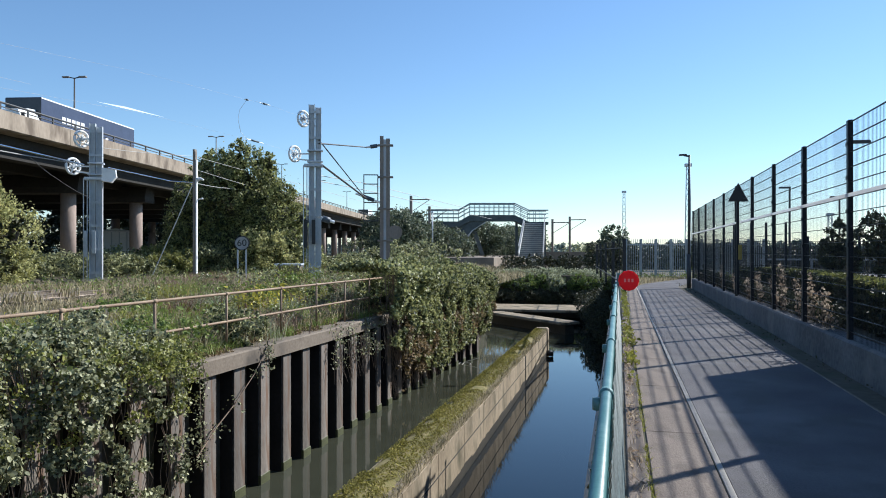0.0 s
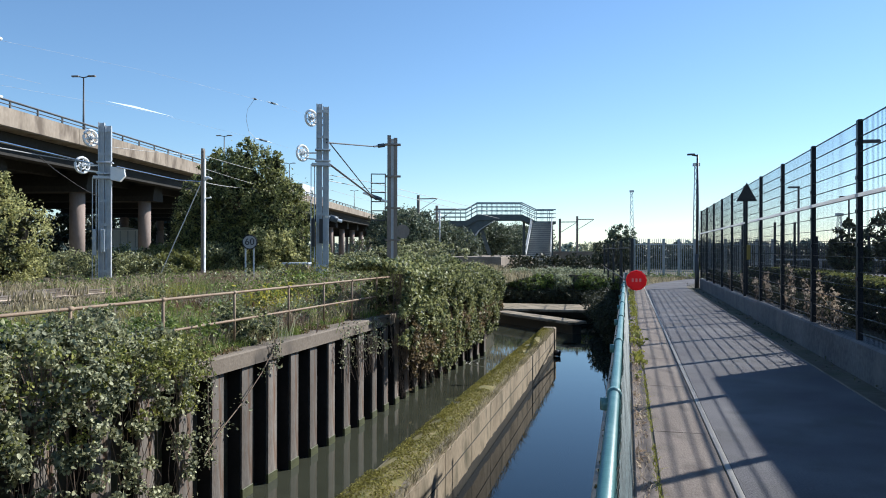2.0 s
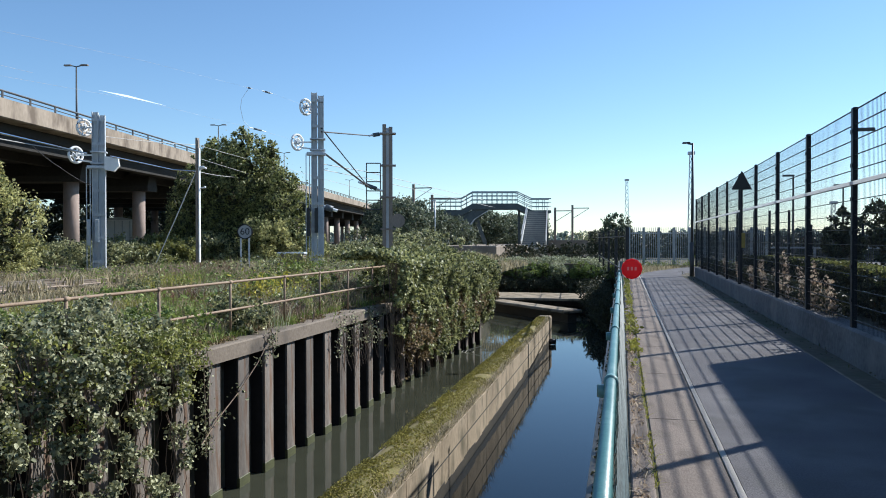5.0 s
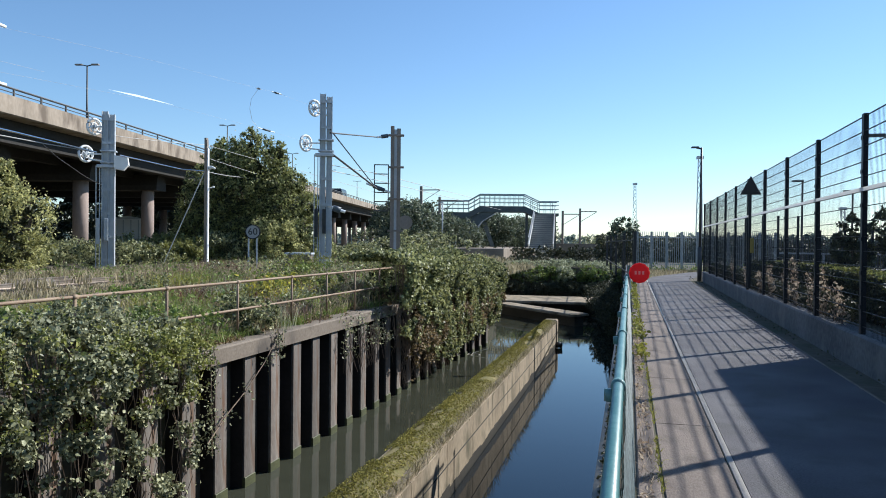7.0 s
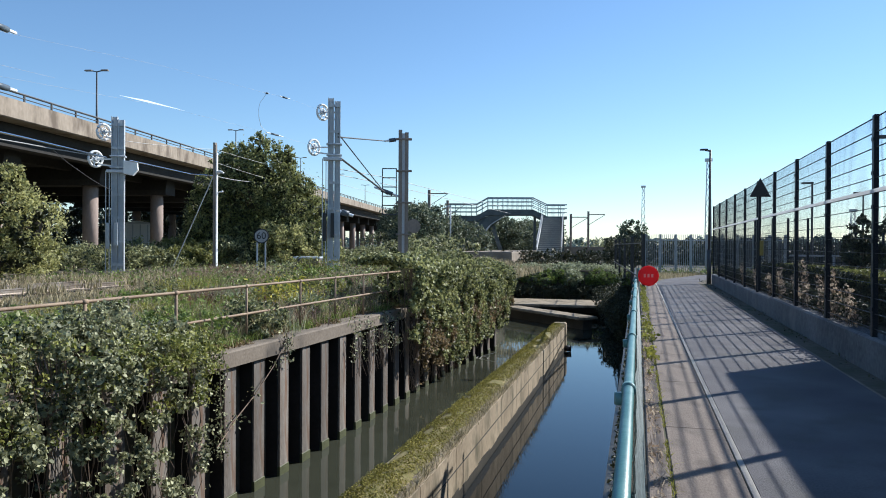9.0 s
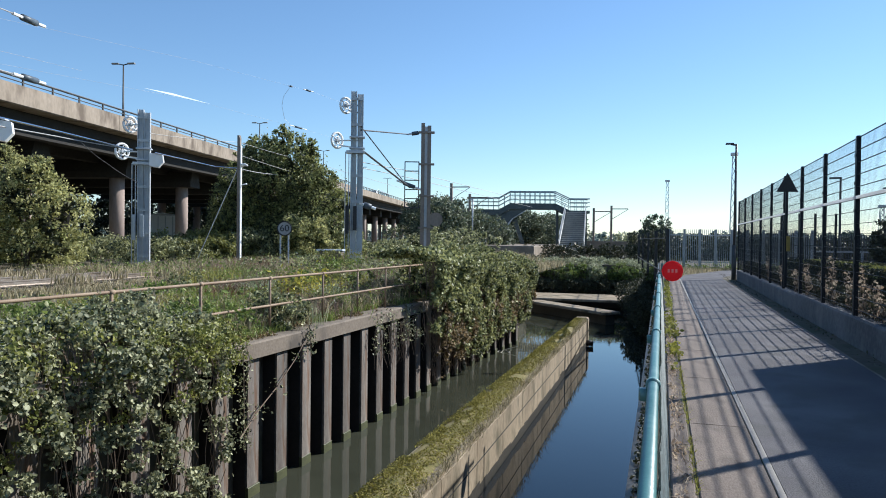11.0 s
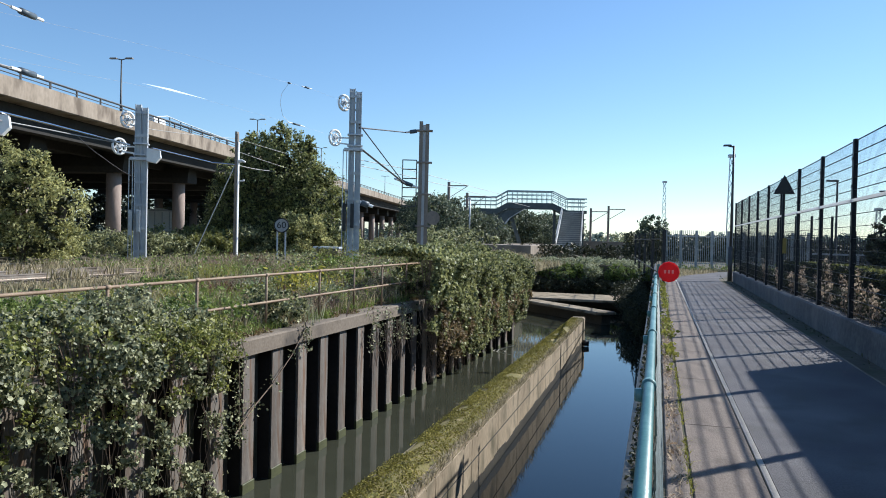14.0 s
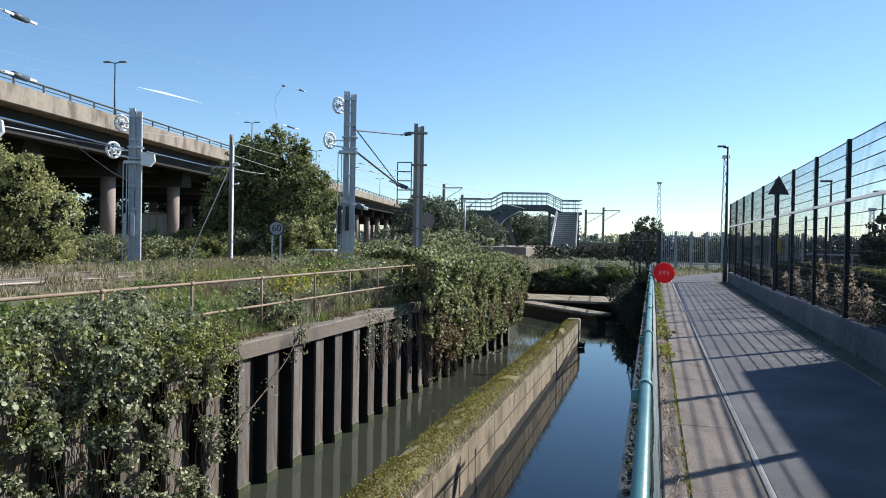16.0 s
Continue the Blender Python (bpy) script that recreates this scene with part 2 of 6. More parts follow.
M["rubber"] = surface("rubber", (0.02, 0.02, 0.02), (0.035, 0.035, 0.035), 0.85, big=4, small=40)
# the van's own dark paint; on lorry fronts it stands for shade
M["darkpaint"] = surface("dark_paint_and_shade", (0.02, 0.022, 0.028), (0.035, 0.037, 0.045), 0.25, big=2, small=9, bump=0)
M["teal"] = surface("transporter_paint", (0.12, 0.2, 0.26), (0.18, 0.27, 0.34), 0.45, big=2, small=9, bump=0)
M["signface"] = surface("sign_face", (0.3, 0.3, 0.3), (0.42, 0.42, 0.41), 0.5, big=4, small=20, bump=0)
M["black"] = surface("black_paint", (0.012, 0.012, 0.013), (0.022, 0.022, 0.024), 0.5, big=4, small=20, bump=0)
M["hazard"] = surface("yellow_sign_paint", (0.2, 0.15, 0.03), (0.3, 0.22, 0.05), 0.6, big=4, small=20, bump=0)
M["cloud"] = surface("glowing_ice_cloud", (0.9, 0.9, 0.9), (1.0, 1.0, 1.0), 1.0, big=0.02, small=0.2, bump=0)
# added glow stands in for sunlight on the vapour trail
n = M["cloud"].node_tree.nodes["Principled BSDF"]
n.inputs["Emission Color"].default_value, n.inputs["Emission Strength"].default_value = (0.9, 0.95, 1, 1), 0.75
M["water"] = water_surface("river_water", (0.022, 0.026, 0.02), 0.035)
M["murky"] = water_surface("murky_water", (0.038, 0.04, 0.028), 0.08)


# ---- building blocks ----
class Geo:
    """Vertices and faces of one mesh."""

    def __init__(self):
        self.v, self.f = [], []

    def add(self, verts, faces):
        o = len(self.v)
        self.v += [tuple(p) for p in verts]
        self.f += [tuple(i + o for i in f) for f in faces]
        return self

    def box(self, x0, y0, z0, x1, y1, z1, m=None):
        p = [(x, y, z) for z in (z0, z1) for y in (y0, y1) for x in (x0, x1)]
        if m is not None:
            p = [m @ Vector(q) for q in p]
        return self.add(p, [(0, 2, 3, 1), (4, 5, 7, 6), (0, 1, 5, 4), (2, 6, 7, 3), (0, 4, 6, 2), (1, 3, 7, 5)])

    def slab(self, x0, y0, z0, x1, y1, z1, c=0.01, m=None):
        """A box whose four upper edges are bevelled."""
        p = [(x0, y0, z0), (x1, y0, z0), (x1, y1, z0), (x0, y1, z0), (x0, y0, z1 - c), (x1, y0, z1 - c), (x1, y1, z1 - c), (x0, y1, z1 - c),
             (x0 + c, y0 + c, z1), (x1 - c, y0 + c, z1), (x1 - c, y1 - c, z1), (x0 + c, y1 - c, z1)]
        if m is not None:
            p = [m @ Vector(q) for q in p]
        f = [(3, 2, 1, 0), (8, 9, 10, 11)]
        for i in range(4):
            j = (i + 1) % 4
            f += [(i, j, j + 4, i + 4), (i + 4, j + 4, j + 8, i + 8)]
        return self.add(p, f)

    def tube(self, pts, r, n=8, r2=None, caps=True):
        pts = [Vector(p) for p in pts]
        r2 = r if r2 is None else r2
        rings = []
        for i, p in enumerate(pts):
            d = (pts[min(i + 1, len(pts) - 1)] - pts[max(i - 1, 0)]).normalized()
            a = d.cross(Vector((0, 0, 1)) if abs(d.z) < 0.95 else Vector((1, 0, 0))).normalized()
            b = d.cross(a)
            q = r + (r2 - r) * i / max(1, len(pts) - 1)
            rings += [p + (a * math.cos(2 * math.pi * k / n) + b * math.sin(2 * math.pi * k / n)) * q for k in range(n)]
        f = [(i * n + k, i * n + (k + 1) % n, (i + 1) * n + (k + 1) % n, (i + 1) * n + k) for i in range(len(pts) - 1) for k in range(n)]
        if caps:
            f += [tuple(range(n)), tuple(range(len(rings) - 1, len(rings) - n - 1, -1))]
        return self.add(rings, f)

    def beam(self, p, q, w, h):
        p, q = Vector(p), Vector(q)
        d = q - p
        m = Matrix.Translation(p) @ d.to_track_quat("Y", "Z").to_matrix().to_4x4()
        return self.box(-w / 2, 0, -h / 2, w / 2, d.length, h / 2, m)

    def prism(self, outline, y0, y1, m=None):
        """An outline in x and z, drawn out from y0 to y1."""
        k = len(outline)
        p = [(x, y0, z) for x, z in outline] + [(x, y1, z) for x, z in outline]
        if m is not None:
            p = [m @ Vector(q) for q in p]
        return self.add(p, [tuple(range(k)), tuple(range(2 * k - 1, k - 1, -1))] + [(i, i + k, (i + 1) % k + k, (i + 1) % k) for i in range(k)])

    def mesh(self, name, material, smooth=False):
        me = bpy.data.meshes.new(name)
        me.from_pydata(self.v, [], self.f)
        bm = bmesh.new()
        bm.from_mesh(me)
        bmesh.ops.recalc_face_normals(bm, faces=bm.faces)
        bm.to_mesh(me)
        bm.free()
        me.materials.append(material)
        if smooth:
            me.shade_smooth()
        return me


def part(name, geo, material, parent=None, label="", smooth=False):
    ob = new(name, geo.mesh(name, material, smooth) if isinstance(geo, Geo) else geo)
    ob.parent = parent
    return tagged(ob, label)


def thing(name, label, category, group="", m=None, kind=""):
    ob = tagged(new(name), label, category, group, kind)
    if m is not None:
        ob.matrix_world = m
    return ob


def leaves(name, centres, size, material, flat=0.3, aim=None, spread=0.35, slim=0.62):
    """One mesh of folded leaves, each of two halves along its midrib, at the centres."""
    c = np.asarray(centres, float)
    k = len(c)
    s = size * (1 + spread * np.random.randn(k).clip(-1.6, 2))
    nrm = np.random.randn(k, 3)
    nrm /= np.linalg.norm(nrm, axis=1)[:, None]
    nrm[:, 2] += flat
    if aim is not None:
        nrm += np.asarray(aim)
    nrm /= np.linalg.norm(nrm, axis=1)[:, None]
    t = np.cross(nrm, np.random.randn(k, 3))
    t /= np.linalg.norm(t, axis=1)[:, None]
    b = np.cross(nrm, t)
    s = s[:, None]
    up = nrm * s * 0.13
    if size >= 0.1 or size <= 0.035:
        ring, corners, quads = 4, [0, 1, 2, 0, 2, 3], 3
        v = np.stack([c - t * s * 0.5, c + b * s * slim * 0.5 + up, c + t * s * 0.55, c - b * s * slim * 0.5 + up], 1).reshape(-1, 3)
    else:
        ring, corners, quads = 6, [0, 1, 2, 3, 0, 3, 4, 5], 4
        v = np.stack([c - t * s * 0.45, c - t * s * 0.3 + b * s * slim * 0.42 + up, c + t * s * 0.12 + b * s * slim * 0.46 + up,
                      c + t * s * 0.55, c + t * s * 0.12 - b * s * slim * 0.46 + up, c - t * s * 0.3 - b * s * slim * 0.42 + up], 1).reshape(-1, 3)
    me = bpy.data.meshes.new(name)
    me.vertices.add(ring * k)
    me.vertices.foreach_set("co", v.astype(np.float32).ravel())
    idx = (np.arange(k)[:, None] * ring + np.array([corners])).astype(np.int32).ravel()
    me.loops.add(len(idx))
    me.loops.foreach_set("vertex_index", idx)
    me.polygons.add(2 * k)
    me.polygons.foreach_set("loop_start", np.arange(0, len(idx), quads, dtype=np.int32))
    me.update(calc_edges=True)
    me.validate()
    me.materials.append(material)
    return me


def blades(name, roots, height, width, material, lean=0.35):
    """Grass: one bent blade of two segments for each root."""
    c = np.asarray(roots, float)
    k = len(c)
    h = height * np.random.uniform(0.5, 1.25, k)[:, None]
    a = np.random.uniform(0, 2 * np.pi, k)
    side = np.stack([np.cos(a), np.sin(a), 0 * a], 1) * width / 2
    bend = np.random.randn(k, 3) * lean
    bend[:, 2] = 0
    up = np.array([0, 0, 1.0])
    mid, top = c + (up * 0.6 + bend * 0.3) * h, c + (up + bend) * h
    v = np.stack([c - side, c + side, mid + side * 0.8, mid - side * 0.8, top], 1).reshape(-1, 3)
    me = bpy.data.meshes.new(name)
    f = [q for i in range(0, 5 * k, 5) for q in ((i, i + 1, i + 2, i + 3), (i + 3, i + 2, i + 4))]
    me.from_pydata(v.tolist(), [], f)
    me.materials.append(material)
    return me


def cloud_of(lobes, n, shell=0.66, clump=0.17, per=14):
    """Leaf places in clumps near the skin of some ellipsoids (x, y, z, rx, ry, rz)."""
    out = []
    per = per if n < 3000 else 34
    vol = np.array([l[3] * l[5] for l in lobes])
    for l, share in zip(lobes, vol / vol.sum()):
        k = max(1, int(n * share / per))
        d = np.random.randn(k, 3)
        d /= np.linalg.norm(d, axis=1)[:, None]
        r = np.random.uniform(shell, 1.06, k)[:, None] ** 0.6
        cc = np.array(l[:3]) + d * r * np.array(l[3:])
        if n > 5000:
            cc = cc[np.array([noise.noise(Vector(p) * 1.1) > -0.3 for p in cc])]
            k = len(cc)
        size = clump * (l[3] + l[5]) / 2
        out.append((cc[:, None, :] + np.random.randn(k, per, 3) * size * np.random.uniform(0.5, 1.2, (k, 1, 1)) * 0.6).reshape(-1, 3))
    return np.concatenate(out)


def tree(name, x, y, z, lobes, n, size, material, label, trunk=0.14, category="tree"):
    """Trunk with limbs to each lobe, and a crown of leaves. Lobes are measured from the foot."""
    ob = thing(name, label, category, m=pose(x, y, z))
    g = Geo()
    top = max(l[2] for l in lobes)
    g.tube([(0, 0, -0.3), (0.05, 0.02, top * 0.3), (0.0, 0.08, top * 0.75)], trunk, 8, trunk * 0.4)
    for l in lobes:
        s = random.uniform(0.15, 0.45) * top
        g.tube([(0, 0.03, s), (l[0] * 0.55, l[1] * 0.55, (s + l[2]) * 0.55), l[:3]], trunk * 0.45, 6, trunk * 0.1)
    part("trunk", g, M["bark"], ob, smooth=True)
    part("crown", leaves("crown", cloud_of(lobes, n), size, material), M["bark"], ob)
    # added inner leaves put the crown's inside shade into colour
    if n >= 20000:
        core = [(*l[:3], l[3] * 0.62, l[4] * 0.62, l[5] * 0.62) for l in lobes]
        part("inner_foliage", leaves("inner_foliage", cloud_of(core, n // 9, 0.3), size * 2.2, M["shade"]), None, ob, "dark inner leaves, crown shade put in their colour")
    return ob


# ---- setting ----
WATER = -3.15
CAP = -0.3


def bank_x(y):
    """The face of the left quay."""
    return -7.28 + 0.021 * (y - 8) + 0.008 * max(0, min(y, 33.5) - 25) ** 1.9


def fence_x(y):
    return 2.99 + 0.007 * max(0, y - 8)


def land_z(x, y):
    """Height of the land away from the river."""
    if x > 0:
        far = min(1, max(0, (x - 3.6) / 3))
        return -0.012 + 0.25 * far * 0
    up = min(1, max(0, (-x - 9) / 4.5))
    z = CAP - 0.06 + 0.5 * up
    if x < -21:
        z += 0.35 * min(1, (-21 - x) / 4)
    return z + (0.04 * noise.noise(Vector((x * 0.7, y * 0.7, 0))) if x > -40 else 0)


def ground():
    ys = [-60, -30, -12] + [i * 1.5 for i in range(-5, 34)] + [51, 53, 55, 57, 59.9, 60.0, 61, 66, 80, 100, 130, 180, 260, 400, 800, 1600, 4000]
    left = [-4000, -1500, -500, -200, -100, -70, -50, -40, -34, -29, -26, -24, -22, -20, -18.5, -17, -15.5, -14, -12.5, -11, -12, -11.5, -11]
    right = [-0.15, -0.05, 0.08, 3.0, 4.5, 7, 12, 20, 40, 80, 200, 600, 1500, 4000]
    g = Geo()
    cols = len(left) + 5 + len(right)
    for y in ys:
        yy = min(max(y, 4), 40)
        b = bank_x(yy) - 0.3 if y < 34 else -10.3
        open_here = y < 60
        row = [(x, y, land_z(x, y)) for x in left]
        row += [(b - 0.6, y, CAP - 0.06)]
        for u in (b, b + 0.02, -0.21, -0.2):
            row.append((u, y, (CAP - 0.06 if u == b else -4.4 if u != -0.2 else -0.06) if open_here else -0.3))
        row += [(x, y, land_z(x, y) if x > 0 else -0.06) for x in right]
        g.v += row
    for j in range(len(ys) - 1):
        for i in range(cols - 1):
            a = j * cols + i
            g.f.append((a, a + 1, a + cols + 1, a + cols))
    tagged(part("ground", g, M["soil"]), "earth ground with rough soil and thin grass", "ground", kind="structure")


ground()
tagged(part("water", Geo().add([(-3.5, -30, WATER), (-0.1, -30, WATER), (-0.1, 60, WATER), (-3.5, 60, WATER)], [(0, 1, 2, 3)]), M["water"]),
       "still dark river water reflecting the blue sky", "water", kind="structure")
tagged(part("water", Geo().add([(-10.5, -30, WATER + 0.004), (-3.5, -30, WATER + 0.004), (-3.5, 60, WATER + 0.004), (-10.5, 60, WATER + 0.004)], [(0, 1, 2, 3)]), M["murky"]),
       "murky grey-green water along the sheet piles", "water", kind="structure")

# path, bending off behind the lamp at its far end
PATH = Geo().box(0.778, -12, -0.1, 2.58, 34, 0.0)
bend = [(34.0, 0.778, 2.58), (36.0, 0.82, 2.62), (38.5, 1.25, 3.1), (40.7, 1.95, 4.2), (43.0, 2.7, 6.0), (45.0, 3.3, 8.0), (46.6, 4.2, 10.0)]
for (y0, a0, b0), (y1, a1, b1) in zip(bend, bend[1:]):
    PATH.add([(a0, y0, 0), (b0, y0, 0), (b1, y1, 0), (a1, y1, 0)], [(0, 1, 2, 3)])
path = tagged(part("road", PATH, M["asphalt"]), "smooth grey asphalt footpath", "footpath", kind="structure")
verge = tagged(part("verge", Geo().box(2.62, -12, -0.1, 3.0, 35.2, -0.015), M["joint"]), "dirt-filled verge beside the low wall", "verge", kind="structure")
tagged(part("edging", Geo().slab(2.58, -12, -0.1, 2.62, 34, 0.006), M["concrete"]), "stained worn concrete edging along the asphalt", "kerb", kind="structure")
strip = tagged(part("pavement", Geo().box(0.06, -12, -0.12, 0.778, 36, -0.02), M["joint"]), "concrete strip beside the railing with weedy joints", "pavement", kind="structure")
kerb = tagged(new("kerb"), "pale concrete edging between strip and asphalt", "kerb", kind="structure")
strip_slab = Geo().slab(0.236, 0, -0.1, 0.716, 2.394, 0.002, 0.006).mesh("slab", M["strip"])
edge_slab = Geo().slab(0.727, 0, -0.1, 0.774, 0.996, 0.001, 0.003).mesh("edging_stone", M["edging"])
for i in range(-2, 14):
    part("slab", strip_slab, None, strip).location = (0, 2.32 + 2.4 * i, 0)
for i in range(-4, 36):
    part("edging_stone", edge_slab, None, kerb).location = (0, i, 0)

part("margin_strip", Geo().slab(0.06, -12, -0.1, 0.216, 36, -0.004, 0.01), M["strip"], strip, "stained concrete margin under the mesh")

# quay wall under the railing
# the wall's shadow is put into this dark concrete
tagged(part("wall_east_quay", Geo().box(-0.235, -12, -4.5, -0.12, 60, -0.03), M["wet"]), "dark concrete river wall, its shadow put in the colour", "wall", kind="structure")

# low wall and mesh fence
g = Geo()
ys = [-12 + 1.3 * i for i in range(37)]
for a, b in zip(ys, ys[1:]):
    p, q = fence_x(a), fence_x(b)
    zt = 0.46 if b < 20 else 0.42
    g.add([(p - 0.07, a, -0.2), (p + 0.2, a, -0.2), (p + 0.2, a, zt), (p - 0.04, a, zt), (p - 0.07, a, zt - 0.03),
           (q - 0.07, b, -0.2), (q + 0.2, b, -0.2), (q + 0.2, b, zt), (q - 0.04, b, zt), (q - 0.07, b, zt - 0.03)],
          [(2, 3, 8, 7), (3, 4, 9, 8), (4, 0, 5, 9), (1, 2, 7, 6)])
tagged(part("wall_low", g, M["wallpaint"]), "low pale concrete wall under the mesh fence", "wall", kind="structure")
fence = thing("security_fence", "tall dark steel mesh fence on a low concrete wall", "fence")
FENCE_TOP, SPAN = 3.38, 2.65
posts = [8.4 + SPAN * i for i in range(-6, 11)]
post_mesh = Geo().slab(-0.032, -0.045, 0.4, 0.032, 0.045, FENCE_TOP + 0.02, 0.01)
for k in range(6):
    post_mesh.box(-0.042, -0.05, 0.8 + k * 0.45, -0.03, 0.05, 0.85 + k * 0.45)
post_mesh = post_mesh.mesh("post", M["fence"])
pg = Geo()
for k in range(15):
    z = 0.565 + k * 0.2
    for dx in (-0.01, 0.006):
        pg.box(dx, 0.0, z - 0.004, dx + 0.006, SPAN, z + 0.004)
for k in range(1, 53):
    y = k * SPAN / 53
    pg.add([(-0.0017, y - 0.0016, 0.46), (0.0017, y, 0.46), (-0.0017, y + 0.0016, 0.46), (-0.0017, y - 0.0016, FENCE_TOP), (0.0017, y, FENCE_TOP), (-0.0017, y + 0.0016, FENCE_TOP)],
           [(0, 1, 4, 3), (1, 2, 5, 4), (2, 0, 3, 5)])
panel_mesh = pg.mesh("mesh_panel", M["fence"])
for a in posts:
    yaw = math.degrees(math.atan2(fence_x(a) - fence_x(a + SPAN), SPAN))
    part("post", post_mesh, None, fence).matrix_world = pose(fence_x(a), a, 0, 0, 0, yaw)
    if a < posts[-1]:
        part("mesh_panel", panel_mesh, None, fence).matrix_world = pose(fence_x(a), a, 0, 0, 0, yaw)
for a, b in zip(posts, posts[1:]):
    g = Geo().add([(fence_x(a) - 0.05, a, 2.36), (fence_x(b) - 0.05, b, 2.36), (fence_x(b) - 0.05, b, 2.41), (fence_x(a) - 0.05, a, 2.41),
                   (fence_x(a) - 0.046, a, 2.36), (fence_x(b) - 0.046, b, 2.36), (fence_x(b) - 0.046, b, 2.41), (fence_x(a) - 0.046, a, 2.41)],
                  [(0, 1, 2, 3), (7, 6, 5, 4), (3, 2, 6, 7), (0, 4, 5, 1)])
    part("white_band", g, M["tape"], fence, "white plastic band along the mesh")


# plain building side beyond the fence, out of sight, that throws the broad shade on the path
tagged(part("wall_beyond_fence", Geo().box(5.0, -14, -0.2, 5.3, 14.4, 4.1), M["wallpaint"]), "plain pale building wall beyond the fence", "wall", kind="structure")

# left quay: sheet piles, back, cap
g = Geo()
qy = [2 + 1.0 * i for i in range(34)]
for a, b in zip(qy, qy[1:]):
    p, q = bank_x(a) - 0.42, bank_x(b) - 0.42
    g.add([(p, a, -4.4), (q, b, -4.4), (q, b, CAP - 0.3), (p, a, CAP - 0.3), (p - 0.1, a, -4.4), (q - 0.1, b, -4.4)], [(0, 1, 2, 3)])
quay = tagged(part("wall_west_quay", g, M["pileback"]), "rust-stained sheet pile river wall, recess shade put in its colour", "wall", kind="structure")
FL = 0.195
flange = Geo().slab(-0.025, -FL, -4.3, 0.0, FL, CAP - 0.28, 0.006).box(-0.07, -FL, -4.3, -0.025, -FL + 0.03, CAP - 0.28)
# webs carry the same near-black tone, so the gaps read as shaded
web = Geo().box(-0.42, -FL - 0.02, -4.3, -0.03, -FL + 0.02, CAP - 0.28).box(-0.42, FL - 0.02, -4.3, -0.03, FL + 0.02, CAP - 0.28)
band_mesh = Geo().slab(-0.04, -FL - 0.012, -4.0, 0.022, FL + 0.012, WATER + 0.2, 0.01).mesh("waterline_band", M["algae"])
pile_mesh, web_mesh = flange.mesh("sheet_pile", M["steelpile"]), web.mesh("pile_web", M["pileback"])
for i in range(-6, 22):
    y = 12.28 + 1.02 * i
    part("sheet_pile", pile_mesh, None, quay).matrix_world = pose(bank_x(y) + random.uniform(-0.015, 0.015), y, 0, 0, 0, random.uniform(-2, 2) - math.degrees(math.atan(0.021)))
    part("waterline_band", band_mesh, None, quay).matrix_world = pose(bank_x(y), y, 0)
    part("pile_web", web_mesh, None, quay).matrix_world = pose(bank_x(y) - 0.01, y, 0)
cap_owner = tagged(new("wall_cap"), "weathered concrete capping beam on the sheet piles", "capping beam", kind="structure")
for i, (a, b) in enumerate(zip(range(2, 34, 4), range(6, 38, 4))):
    g = Geo()
    for y0, y1 in ((a + 0.01, a + 2), (a + 2, b - 0.01)):
        p, q = bank_x(y0), bank_x(y1)
        g.add([(p + 0.08, y0, CAP - 0.3), (p + 0.08, y0, CAP - 0.03), (p + 0.05, y0, CAP), (p - 0.55, y0, CAP), (p - 0.55, y0, CAP - 0.3),
               (q + 0.08, y1, CAP - 0.3), (q + 0.08, y1, CAP - 0.03), (q + 0.05, y1, CAP), (q - 0.55, y1, CAP), (q - 0.55, y1, CAP - 0.3)],
              [(0, 1, 6, 5), (1, 2, 7, 6), (2, 3, 8, 7), (3, 4, 9, 8), (4, 0, 5, 9), (0, 1, 2, 3, 4), (5, 6, 7, 8, 9)])
    part("cap_block", g, M["concrete"], cap_owner)

# dividing wall in the river
def weir_left(y):
    return -4.1 + 0.013 * max(0, y - 8)


WT = -2.0
divide = tagged(new("wall_divide"), "concrete dividing wall in the river with a mossy top", "wall", kind="structure")
g = Geo()
for a, b in ((4 + 2.35 * i, 4 + 2.35 * (i + 1) - 0.025) for i in range(14)):
    b = min(b, 34.7)
    if a > 34:
        continue
    for x0, x1, z0, z1 in ((weir_left(a), -3.26, -4.4, WT), (-3.26, -3.22, -4.4, WT - 0.06)):
        g.slab(x0, a, z0, x1, b, z1, 0.012)
part("wall_face", g, M["weir"], divide)
g = Geo()
for i in range(102):
    y0 = 4 + 0.3 * i
    g.box(-3.25, y0, -4.4, -3.213, y0 + 0.3, -2.93 + 0.1 * noise.noise(Vector((0, y0 * 0.8, 3))) + 0.05 * noise.noise(Vector((0, y0 * 4, 7))))
part("wet_band", g, M["wet"], divide, "dark wet band above the water")
g = Geo()
g.slab(-3.8, 34.7, -4.4, -3.2, 35.3, WT + 0.08, 0.06)
part("end_block", g, M["weir"], divide)
# thin dark strip running along the face, slightly proud of it
part("face_line", Geo().box(-3.25, 4, -2.5, -3.214, 34.6, -2.475), M["joint"], divide, "thin dark line along the wall face")
mb = Geo()
gy = [4 + 0.35 * i for i in range(88)]
for y in gy:
    for u in range(6):
        x = weir_left(y) + 0.02 + u / 5 * (0.78 + 0.16 * noise.noise(Vector((0, y * 1.3, 2)))) * (-3.24 - weir_left(y))
        mb.v.append((x, y, WT + 0.004 + 0.055 * math.sin(u / 5 * math.pi) + 0.02 * (0 < u < 5) + 0.025 * noise.noise(Vector((x * 5, y * 3, 1)))))
for j in range(len(gy) - 1):
    for u in range(5):
        a = j * 6 + u
        mb.f.append((a, a + 1, a + 7, a + 6))
part("moss_bed", mb, M["mossbed"], divide, "mossy crust", smooth=True)
rng = np.random
